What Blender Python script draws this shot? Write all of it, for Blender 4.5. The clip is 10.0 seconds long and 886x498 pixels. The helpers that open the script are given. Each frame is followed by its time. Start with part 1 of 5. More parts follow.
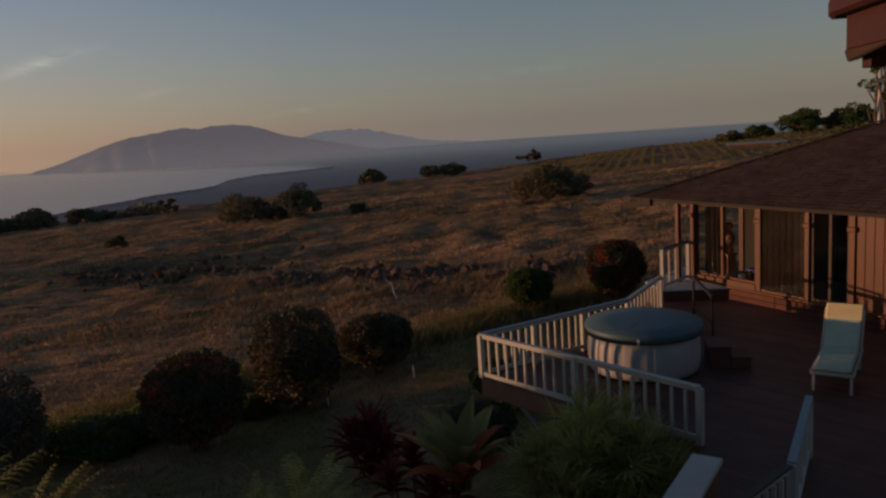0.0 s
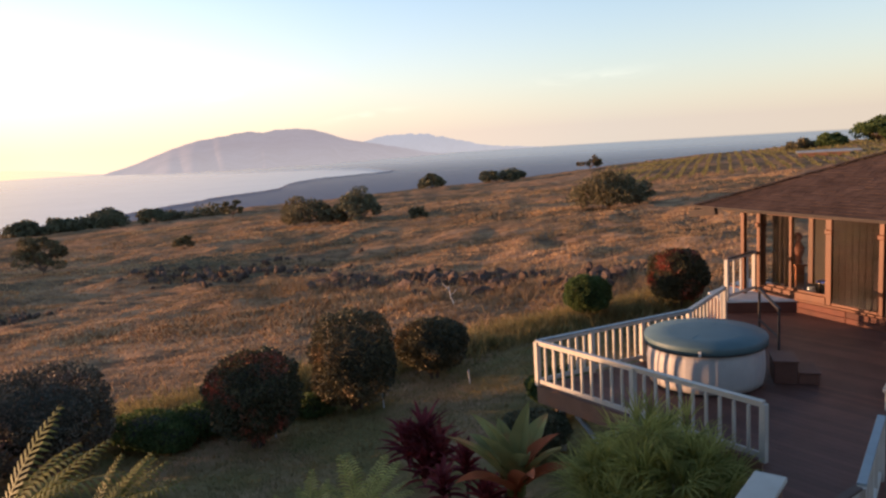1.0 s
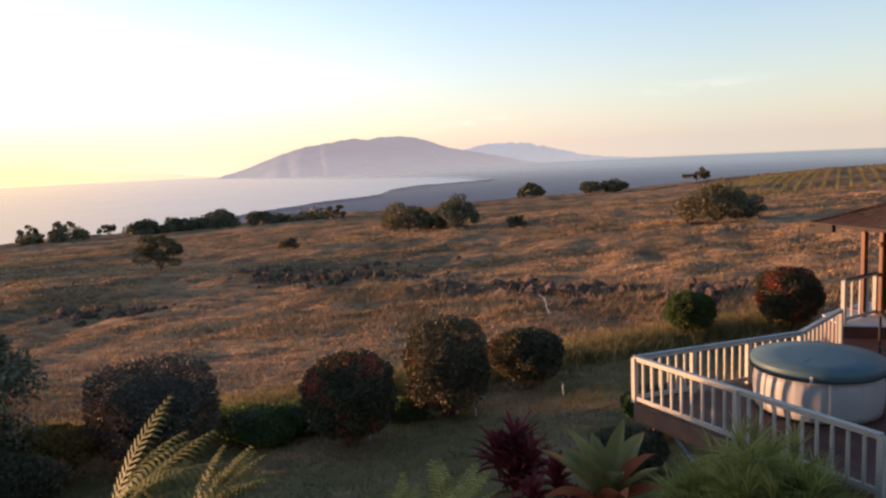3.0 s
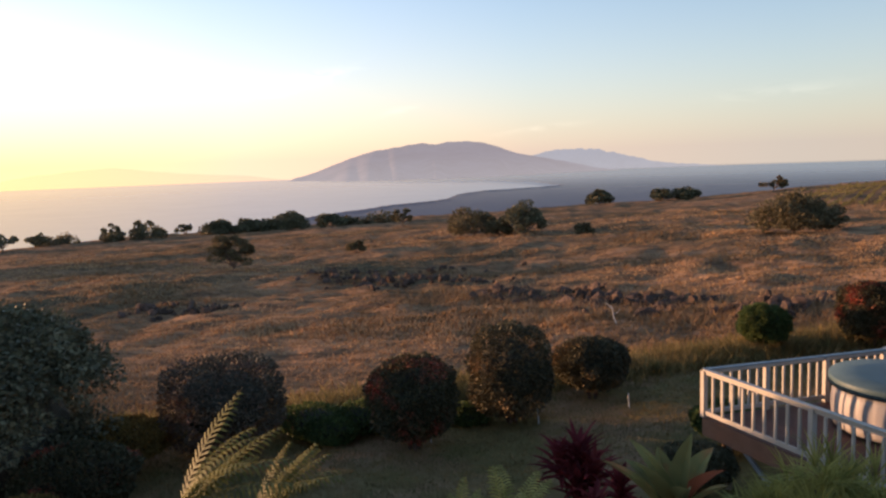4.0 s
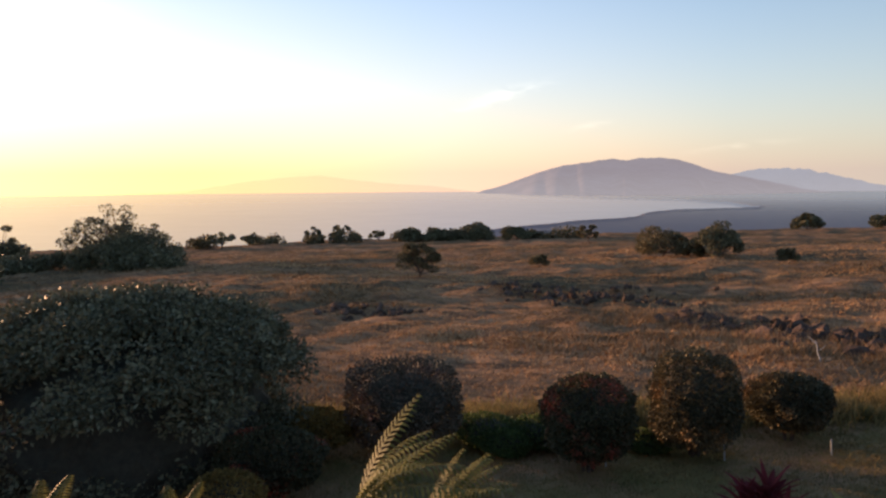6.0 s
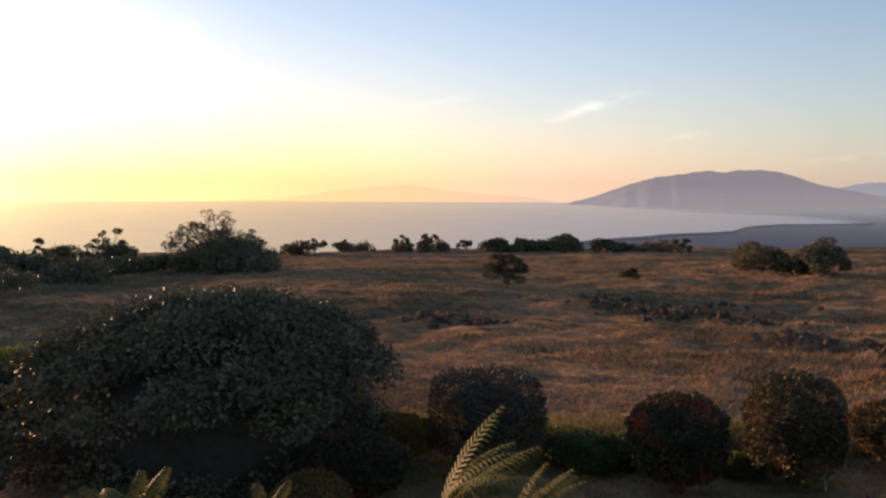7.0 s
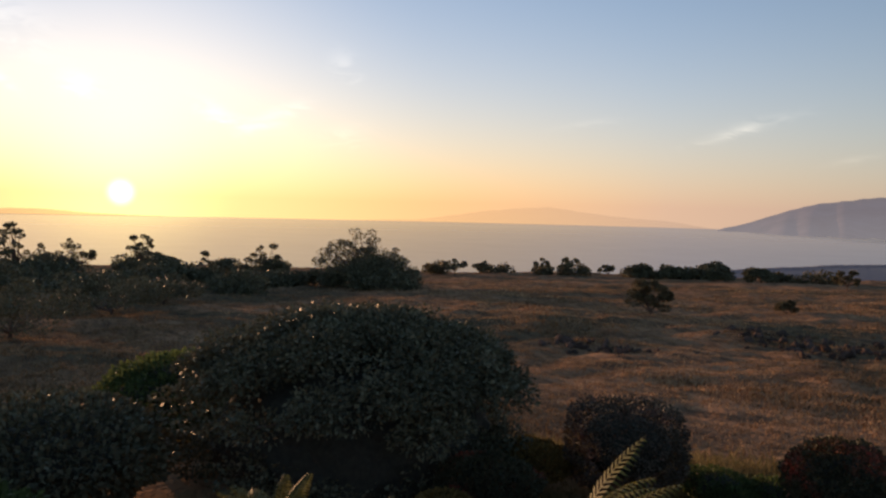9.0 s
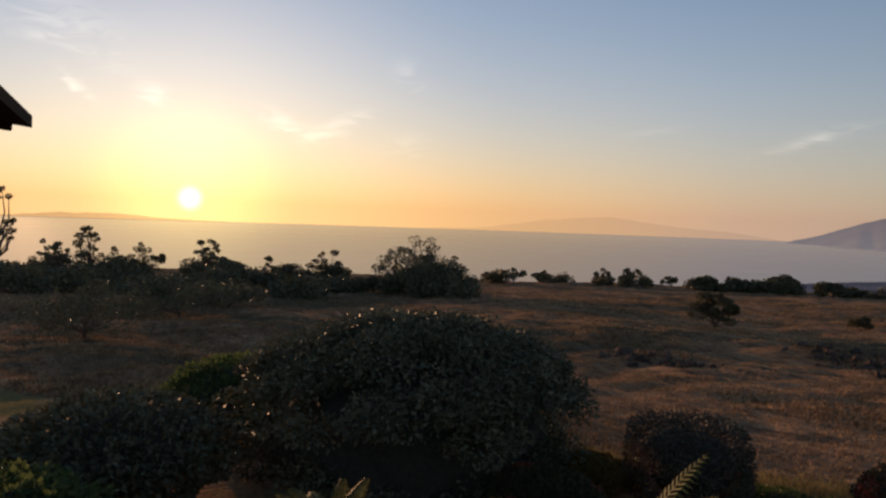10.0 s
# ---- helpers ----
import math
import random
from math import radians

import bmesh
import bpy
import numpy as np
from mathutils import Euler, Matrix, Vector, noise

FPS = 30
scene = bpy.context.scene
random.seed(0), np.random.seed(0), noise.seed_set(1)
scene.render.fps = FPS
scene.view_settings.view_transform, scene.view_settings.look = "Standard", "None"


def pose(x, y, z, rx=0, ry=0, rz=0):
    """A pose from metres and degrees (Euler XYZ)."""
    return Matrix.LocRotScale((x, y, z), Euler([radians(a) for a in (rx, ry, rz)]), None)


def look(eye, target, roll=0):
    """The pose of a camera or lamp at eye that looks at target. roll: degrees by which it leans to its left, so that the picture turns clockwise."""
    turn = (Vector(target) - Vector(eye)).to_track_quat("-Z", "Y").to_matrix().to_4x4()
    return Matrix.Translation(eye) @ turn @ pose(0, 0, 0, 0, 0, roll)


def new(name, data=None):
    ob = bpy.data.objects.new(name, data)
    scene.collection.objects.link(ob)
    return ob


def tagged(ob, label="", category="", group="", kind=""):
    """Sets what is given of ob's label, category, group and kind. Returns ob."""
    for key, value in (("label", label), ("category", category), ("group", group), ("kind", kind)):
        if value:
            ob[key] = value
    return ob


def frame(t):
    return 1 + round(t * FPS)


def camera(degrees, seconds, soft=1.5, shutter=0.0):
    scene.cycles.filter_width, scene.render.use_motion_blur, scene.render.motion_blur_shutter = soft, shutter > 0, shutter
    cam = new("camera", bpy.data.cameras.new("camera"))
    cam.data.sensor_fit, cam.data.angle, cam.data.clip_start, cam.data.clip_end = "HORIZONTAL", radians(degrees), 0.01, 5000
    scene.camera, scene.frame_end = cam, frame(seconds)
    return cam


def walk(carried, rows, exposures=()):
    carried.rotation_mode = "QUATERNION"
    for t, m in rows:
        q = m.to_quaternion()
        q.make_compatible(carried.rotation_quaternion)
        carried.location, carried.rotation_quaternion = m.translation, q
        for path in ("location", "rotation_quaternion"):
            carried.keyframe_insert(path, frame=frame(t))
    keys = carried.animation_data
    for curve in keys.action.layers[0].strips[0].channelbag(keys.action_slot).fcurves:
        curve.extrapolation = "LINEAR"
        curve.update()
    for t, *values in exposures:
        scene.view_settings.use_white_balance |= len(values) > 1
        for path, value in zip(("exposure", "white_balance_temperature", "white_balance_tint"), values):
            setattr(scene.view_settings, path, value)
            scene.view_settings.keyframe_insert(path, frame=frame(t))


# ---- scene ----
cam = camera(62.0, 10.0, soft=2.4)
PATH = [
    (0.0, pose(0, 0, 5.0, 90 + -8.94, 3.87, 6.94)),
    (0.5, pose(0, 0, 5.0, 90 + -8.60, 3.69, 9.42)),
    (1.0, pose(0, 0, 5.0, 90 + -8.26, 3.43, 11.56)),
    (1.5, pose(0, 0, 5.0, 90 + -7.99, 3.33, 13.31)),
    (2.0, pose(0, 0, 5.0, 90 + -7.72, 3.13, 15.14)),
    (2.5, pose(0, 0, 5.0, 90 + -7.45, 2.86, 17.21)),
    (4.0, pose(0, 0, 5.0, 90 + -6.60, 2.02, 24.51)),
    (4.5, pose(0, 0, 5.0, 90 + -6.23, 1.63, 28.07)),
    (5.0, pose(0, 0, 5.0, 90 + -5.89, 1.28, 31.70)),
    (5.5, pose(0, 0, 5.0, 90 + -5.54, 0.83, 35.30)),
    (7.0, pose(0, 0, 5.0, 90 + -4.45, -0.32, 45.80)),
    (7.5, pose(0, 0, 5.0, 90 + -3.90, -0.58, 48.77)),
    (8.0, pose(0, 0, 5.0, 90 + -3.48, -0.74, 51.63)),
    (8.5, pose(0, 0, 5.0, 90 + -3.17, -1.08, 54.37)),
    (9.0, pose(0, 0, 5.0, 90 + -2.90, -1.35, 56.73)),
    (9.5, pose(0, 0, 5.0, 90 + -2.62, -1.56, 58.98)),
    (10.0, pose(0, 0, 5.0, 90 + -2.38, -1.95, 61.35)),
]
BASE_STOPS = 1.7
EXPOSURES = [(t, BASE_STOPS + s) for t, s in ((0.0, -2.15), (0.4, -1.25), (0.8, -0.5), (1.0, -0.1), (1.2, 0.1), (1.6, 0.05), (2.5, -0.05), (4.0, -0.35), (5.5, -0.42), (7.0, -0.72), (8.0, -1.02), (9.0, -1.2), (10.0, -1.55))]
walk(cam, PATH, EXPOSURES)

# ---- light ----
SUN_AZ = 80.3                       # degrees, turning left from +y
LIGHT_AZ, SUN_EL = 91.0, 2.0        # the way the shadows run, past the broad tree and over the deck


def heading(az, el=0.0):
    a, e = radians(az), radians(el)
    return Vector((-math.sin(a) * math.cos(e), math.cos(a) * math.cos(e), math.sin(e)))


def rgb(c):
    return (c[0], c[1], c[2], 1.0)


def make_world():
    w = bpy.data.worlds.new("dusk_sky")
    scene.world = w
    w.use_nodes = True
    nt = w.node_tree
    nt.nodes.clear()
    N, L = nt.nodes.new, nt.links.new
    out, bg = N("ShaderNodeOutputWorld"), N("ShaderNodeBackground")
    co, sep, mx, comb, nrm = N("ShaderNodeTexCoord"), N("ShaderNodeSeparateXYZ"), N("ShaderNodeMath"), N("ShaderNodeCombineXYZ"), N("ShaderNodeVectorMath")
    L(co.outputs["Generated"], sep.inputs[0])
    mx.operation, mx.inputs[1].default_value = "MAXIMUM", 0.012
    L(sep.outputs[2], mx.inputs[0])
    L(sep.outputs[0], comb.inputs[0]), L(sep.outputs[1], comb.inputs[1]), L(mx.outputs[0], comb.inputs[2])
    nrm.operation = "NORMALIZE"
    L(comb.outputs[0], nrm.inputs[0])
    sky = N("ShaderNodeTexSky")
    sky.sky_type, sky.sun_disc = "NISHITA", False
    sky.sun_elevation, sky.sun_rotation = radians(SKY_EL), radians(-SUN_AZ)
    sky.altitude, sky.air_density, sky.dust_density, sky.ozone_density = 600, SKY_AIR, SKY_DUST, SKY_OZONE
    L(nrm.outputs[0], sky.inputs[0])
    # glow of the air round the low sun, and the disc itself
    dot = N("ShaderNodeVectorMath")
    dot.operation, dot.inputs[1].default_value = "DOT_PRODUCT", heading(SUN_AZ, 0.85)
    L(co.outputs["Generated"], dot.inputs[0])
    total = None

    def ramp(lo, hi, colour, gain, power):
        nonlocal total
        m, p, c, a = N("ShaderNodeMapRange"), N("ShaderNodeMath"), N("ShaderNodeVectorMath"), N("ShaderNodeVectorMath")
        m.inputs[1].default_value, m.inputs[2].default_value = math.cos(radians(lo)), math.cos(radians(hi))
        L(dot.outputs["Value"], m.inputs[0])
        p.operation, p.inputs[1].default_value = "POWER", power
        L(m.outputs[0], p.inputs[0])
        c.operation, c.inputs[0].default_value = "SCALE", [v * gain for v in colour]
        L(p.outputs[0], c.inputs["Scale"])
        a.operation = "ADD"
        L(c.outputs[0], a.inputs[0])
        if total:
            L(total, a.inputs[1])
        total = a.outputs[0]

    for args in SKY_GLOW:
        ramp(*args)
    scaled, add = N("ShaderNodeVectorMath"), N("ShaderNodeVectorMath")
    scaled.operation, scaled.inputs[1].default_value = "MULTIPLY", SKY_TINT
    L(sky.outputs[0], scaled.inputs[0])
    # haze along the horizon, peach towards the sun and lilac away from it
    side, low, hz, mixer = N("ShaderNodeMapRange"), N("ShaderNodeMath"), N("ShaderNodeValToRGB"), N("ShaderNodeMix")
    flat = N("ShaderNodeVectorMath")
    flat.operation, flat.inputs[1].default_value = "DOT_PRODUCT", heading(SUN_AZ)
    L(nrm.outputs[0], flat.inputs[0])
    side.inputs[1].default_value, side.inputs[2].default_value = -0.2, 1.0
    L(flat.outputs["Value"], side.inputs[0]), L(side.outputs[0], hz.inputs[0])
    els = hz.color_ramp.elements
    els[0].position, els[0].color = 0.0, rgb(HAZE[0][1])
    els[1].position, els[1].color = 1.0, rgb(HAZE[-1][1])
    for p, c in HAZE[1:-1]:
        els.new(p).color = rgb(c)
    pw, am = N("ShaderNodeMath"), N("ShaderNodeMath")
    pw.operation, pw.inputs[1].default_value = "MULTIPLY", -1.0 / math.sin(radians(HAZE_DEPTH))
    L(mx.outputs[0], pw.inputs[0])
    low.operation = "EXPONENT"
    L(pw.outputs[0], low.inputs[0])
    am.operation, am.inputs[1].default_value = "MULTIPLY", HAZE_MOST
    L(low.outputs[0], am.inputs[0])
    gain = N("ShaderNodeVectorMath")
    gain.operation, gain.inputs["Scale"].default_value = "SCALE", 6.0
    L(hz.outputs[0], gain.inputs[0])
    mixer.data_type = "RGBA"
    L(am.outputs[0], mixer.inputs[0]), L(scaled.outputs[0], mixer.inputs[6]), L(gain.outputs[0], mixer.inputs[7])
    add.operation = "ADD"
    # thin streaks of high cloud, each with its own heading, height, length, breadth and lean
    fibre, fm = N("ShaderNodeTexNoise"), N("ShaderNodeMapping")
    fm.inputs["Scale"].default_value = (9.0, 9.0, 30.0)
    L(co.outputs["Generated"], fm.inputs[0]), L(fm.outputs[0], fibre.inputs[0])
    fibre.inputs["Scale"].default_value, fibre.inputs["Detail"].default_value, fibre.inputs["Distortion"].default_value = 2.2, 7, 0.9
    wave = N("ShaderNodeMath")
    wave.operation, wave.inputs[1].default_value, wave.inputs[2].default_value = "MULTIPLY_ADD", 3.6, -1.8
    L(fibre.outputs[0], wave.inputs[0])
    torn = N("ShaderNodeMapRange")
    torn.inputs[1].default_value, torn.inputs[2].default_value = 0.36, 0.70
    L(fibre.outputs[0], torn.inputs[0])
    cloud = None

    def binary(kind, a, b):
        n = N("ShaderNodeMath")
        n.operation = kind
        for k, v in enumerate((a, b)):
            if isinstance(v, float):
                n.inputs[k].default_value = v
            else:
                L(v, n.inputs[k])
        return n.outputs[0]

    for az, el, long, broad, lean, strength in WISPS:
        d, right = heading(az, el), heading(az - 90)
        up = right.cross(d)
        ends = []
        for vec, size in ((right * math.cos(radians(lean)) + up * math.sin(radians(lean)), long), (up * math.cos(radians(lean)) - right * math.sin(radians(lean)), broad)):
            dp = N("ShaderNodeVectorMath")
            dp.operation, dp.inputs[1].default_value = "DOT_PRODUCT", vec / math.sin(radians(size))
            L(co.outputs["Generated"], dp.inputs[0])
            ends.append(dp.outputs["Value"])
        across = binary("ADD", ends[1], wave.outputs[0])
        spread = binary("ADD", binary("MULTIPLY", ends[0], ends[0]), binary("MULTIPLY", across, across))
        mask = binary("MULTIPLY", binary("EXPONENT", binary("MULTIPLY", spread, -1.0), 0.0), strength)
        cloud = mask if cloud is None else binary("ADD", cloud, mask)
    wc, wa = N("ShaderNodeVectorMath"), N("ShaderNodeVectorMath")
    wc.operation, wc.inputs[0].default_value = "SCALE", (1.0, 0.86, 0.68)
    L(binary("MULTIPLY", cloud, torn.outputs[0]), wc.inputs["Scale"])
    wa.operation = "ADD"
    L(wc.outputs[0], wa.inputs[0]), L(mixer.outputs[2], wa.inputs[1])
    L(wa.outputs[0], add.inputs[0]), L(total, add.inputs[1])
    L(add.outputs[0], bg.inputs[0])
    bg.inputs[1].default_value = SKY_STRENGTH
    L(bg.outputs[0], out.inputs[0])


SKY_EL, SKY_AIR, SKY_DUST, SKY_OZONE, SKY_STRENGTH = 7.0, 1.0, 0.14, 2.0, 0.15
SKY_TINT = (0.83, 0.77, 0.78)
HAZE = [(0.0, (0.26, 0.22, 0.20)), (0.3, (0.27, 0.235, 0.225)), (0.55, (0.34, 0.26, 0.235)), (0.8, (0.56, 0.35, 0.265)), (1.0, (0.92, 0.47, 0.17))]   # a sixth of the radiance
HAZE_DEPTH, HAZE_MOST = 7.5, 0.95
SKY_GLOW = [(26, 0, (1.0, 0.72, 0.42), 1.1, 2.0), (9, 0, (1.0, 0.63, 0.17), 3.2, 2.6), (1.3, 0.0, (1.0, 0.85, 0.5), 14.0, 3.0)]
WISPS = [
    (73.6, 6.9, 1.6, 0.55, -28, 1.6), (69.4, 7.0, 1.9, 0.50, 24, 1.6), (71.3, 6.2, 1.5, 0.6, 0, 1.1), (64.7, 11.0, 0.9, 1.0, 30, 0.9),
    (87.9, 8.3, 1.4, 0.4, -40, 1.8), (83.0, 8.4, 1.1, 0.6, -10, 1.8), (64.3, 5.7, 1.6, 0.7, 10, 0.8), (35.0, 6.3, 3.0, 0.32, 17, 1.1),
    (45.6, 6.9, 2.2, 0.3, 8, 0.45), (27.9, 4.1, 1.2, 0.25, 12, 0.6), (17.3, 2.4, 2.6, 0.22, 6, 0.5), (34.5, 6.7, 2.0, 0.5, 12, 0.4),
    (88.4, 12.8, 4.0, 1.8, -25, 0.9), (0.4, 4.3, 4.0, 0.4, 4, 0.25)]
make_world()

sun = new("sun", bpy.data.lights.new("sun", "SUN"))
sun.data.energy, sun.data.angle, sun.data.color = 3.6, radians(0.6), (1.0, 0.55, 0.29)
sun.matrix_world = look(heading(LIGHT_AZ, SUN_EL) * 100, (0, 0, 0))


# ---- materials ----
def material(name, c1, c2, scale=5.0, rough=0.8, fine=40.0, bump=0.2, metal=0.0, island=0.0, objects=0.0, stretch=(1, 1, 1), haze=None, spec=0.3, relief=0.02):
    """Two-scale noise between two colours, with fine bump. island, objects: how far pieces differ in value."""
    m = bpy.data.materials.new(name)
    m.use_nodes = True
    nt = m.node_tree
    nt.nodes.clear()
    N, L = nt.nodes.new, nt.links.new
    out, b = N("ShaderNodeOutputMaterial"), N("ShaderNodeBsdfPrincipled")
    co, mp = N("ShaderNodeTexCoord"), N("ShaderNodeMapping")
    mp.inputs["Scale"].default_value = stretch
    L(co.outputs["Object"], mp.inputs[0])
    n1, n2 = N("ShaderNodeTexNoise"), N("ShaderNodeTexNoise")
    n1.inputs["Scale"].default_value, n1.inputs["Detail"].default_value = scale, 5
    n2.inputs["Scale"].default_value, n2.inputs["Detail"].default_value = fine, 3
    L(mp.outputs[0], n1.inputs[0]), L(mp.outputs[0], n2.inputs[0])
    mr = N("ShaderNodeMapRange")
    mr.inputs[1].default_value, mr.inputs[2].default_value = 0.32, 0.68
    av = N("ShaderNodeMath")
    av.operation, av.inputs[2].default_value = "MULTIPLY_ADD", 0.0
    av.inputs[1].default_value = 0.7
    L(n1.outputs[0], av.inputs[0])
    sc = N("ShaderNodeMath")
    sc.operation, sc.inputs[1].default_value = "MULTIPLY", 0.3
    L(n2.outputs[0], sc.inputs[0]), L(sc.outputs[0], av.inputs[2])
    L(av.outputs[0], mr.inputs[0])
    mix = N("ShaderNodeMix")
    mix.data_type = "RGBA"
    mix.inputs[6].default_value, mix.inputs[7].default_value = rgb(c1), rgb(c2)
    L(mr.outputs[0], mix.inputs[0])
    colour = mix.outputs[2]
    for amount, node, socket in ((island, "ShaderNodeNewGeometry", "Random Per Island"), (objects, "ShaderNodeObjectInfo", "Random")):
        if amount:
            src, rng, hsv = N(node), N("ShaderNodeMapRange"), N("ShaderNodeHueSaturation")
            rng.inputs[3].default_value, rng.inputs[4].default_value = 1 - amount, 1 + amount
            L(src.outputs[socket], rng.inputs[0]), L(rng.outputs[0], hsv.inputs["Value"]), L(colour, hsv.inputs["Color"])
            colour = hsv.outputs[0]
    L(colour, b.inputs["Base Color"])
    b.inputs["Roughness"].default_value, b.inputs["Metallic"].default_value = rough, metal
    b.inputs["Specular IOR Level"].default_value = spec
    if bump:
        bp = N("ShaderNodeBump")
        bp.inputs["Strength"].default_value, bp.inputs["Distance"].default_value = bump, relief
        L(n2.outputs[0], bp.inputs["Height"]), L(bp.outputs[0], b.inputs["Normal"])
    last = b.outputs[0]
    # haze imitated: the surface turns transparent with distance and the sky shows through
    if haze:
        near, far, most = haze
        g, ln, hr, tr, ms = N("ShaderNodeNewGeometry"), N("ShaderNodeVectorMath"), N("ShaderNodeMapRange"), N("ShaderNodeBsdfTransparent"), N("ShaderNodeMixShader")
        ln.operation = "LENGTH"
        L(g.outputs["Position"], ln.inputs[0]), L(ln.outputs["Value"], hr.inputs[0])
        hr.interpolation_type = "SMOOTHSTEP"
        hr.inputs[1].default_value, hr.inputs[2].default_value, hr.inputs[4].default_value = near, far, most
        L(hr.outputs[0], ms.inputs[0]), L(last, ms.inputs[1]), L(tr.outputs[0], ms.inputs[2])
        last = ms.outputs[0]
    L(last, out.inputs[0])
    return m


def leaf_material(name, c1, c2, c3=None, through_light=0.35, rough=0.55, patch=1.1, seen=(0.50, 0.66)):
    """Leaves: each leaf its own tint, a little light passing through."""
    m = bpy.data.materials.new(name)
    m.use_nodes = True
    nt = m.node_tree
    nt.nodes.clear()
    N, L = nt.nodes.new, nt.links.new
    out, b, t, ms = N("ShaderNodeOutputMaterial"), N("ShaderNodeBsdfPrincipled"), N("ShaderNodeBsdfTranslucent"), N("ShaderNodeMixShader")
    g, ramp = N("ShaderNodeNewGeometry"), N("ShaderNodeValToRGB")
    ramp.color_ramp.elements[0].color, ramp.color_ramp.elements[1].color = rgb(c1), rgb(c2)
    L(g.outputs["Random Per Island"], ramp.inputs[0])
    tint = ramp.outputs[0]
    co, n1, hsv, rng = N("ShaderNodeTexCoord"), N("ShaderNodeTexNoise"), N("ShaderNodeHueSaturation"), N("ShaderNodeMapRange")
    n1.inputs["Scale"].default_value = 1.3
    L(co.outputs["Object"], n1.inputs[0]), L(n1.outputs[0], rng.inputs[0])
    rng.inputs[1].default_value, rng.inputs[2].default_value, rng.inputs[3].default_value, rng.inputs[4].default_value = 0.3, 0.7, 0.7, 1.3
    if c3:      # patches of new growth or of drier leaves
        n2, r2, mul, mc = N("ShaderNodeTexNoise"), N("ShaderNodeMapRange"), N("ShaderNodeMath"), N("ShaderNodeMix")
        n2.inputs["Scale"].default_value, n2.inputs["Detail"].default_value = patch, 3
        L(co.outputs["Object"], n2.inputs[0]), L(n2.outputs[0], r2.inputs[0])
        r2.inputs[1].default_value, r2.inputs[2].default_value = seen
        mul.operation = "MULTIPLY"
        L(r2.outputs[0], mul.inputs[0]), L(g.outputs["Random Per Island"], mul.inputs[1])
        mc.data_type = "RGBA"
        mc.inputs[7].default_value = rgb(c3)
        L(mul.outputs[0], mc.inputs[0]), L(tint, mc.inputs[6])
        tint = mc.outputs[2]
    L(tint, hsv.inputs["Color"]), L(rng.outputs[0], hsv.inputs["Value"])
    L(hsv.outputs[0], b.inputs["Base Color"]), L(hsv.outputs[0], t.inputs["Color"])
    b.inputs["Roughness"].default_value, b.inputs["Specular IOR Level"].default_value = rough, 0.12
    ms.inputs[0].default_value = through_light
    L(b.outputs[0], ms.inputs[1]), L(t.outputs[0], ms.inputs[2]), L(ms.outputs[0], out.inputs[0])
    return m


def glass_material(name):
    m = bpy.data.materials.new(name)
    m.use_nodes = True
    b = m.node_tree.nodes["Principled BSDF"]
    b.inputs["Base Color"].default_value = (0.85, 0.9, 0.9, 1)
    b.inputs["Roughness"].default_value, b.inputs["Transmission Weight"].default_value, b.inputs["IOR"].default_value = 0.02, 1.0, 1.45
    return m


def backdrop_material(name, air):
    """Far land with the haze in front of it painted as glow, paler towards the foot."""
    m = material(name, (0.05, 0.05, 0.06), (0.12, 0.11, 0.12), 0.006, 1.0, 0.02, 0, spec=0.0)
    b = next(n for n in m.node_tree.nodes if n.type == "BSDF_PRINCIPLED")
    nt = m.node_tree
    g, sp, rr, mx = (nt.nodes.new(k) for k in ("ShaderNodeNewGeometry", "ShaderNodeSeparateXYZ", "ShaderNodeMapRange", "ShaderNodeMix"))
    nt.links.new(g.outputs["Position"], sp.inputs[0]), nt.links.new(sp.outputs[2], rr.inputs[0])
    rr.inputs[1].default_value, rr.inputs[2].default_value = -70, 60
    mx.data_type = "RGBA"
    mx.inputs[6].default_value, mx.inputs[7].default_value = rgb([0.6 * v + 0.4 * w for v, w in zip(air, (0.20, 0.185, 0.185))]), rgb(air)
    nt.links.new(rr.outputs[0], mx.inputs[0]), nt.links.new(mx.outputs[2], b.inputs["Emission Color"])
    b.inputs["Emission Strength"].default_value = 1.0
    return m


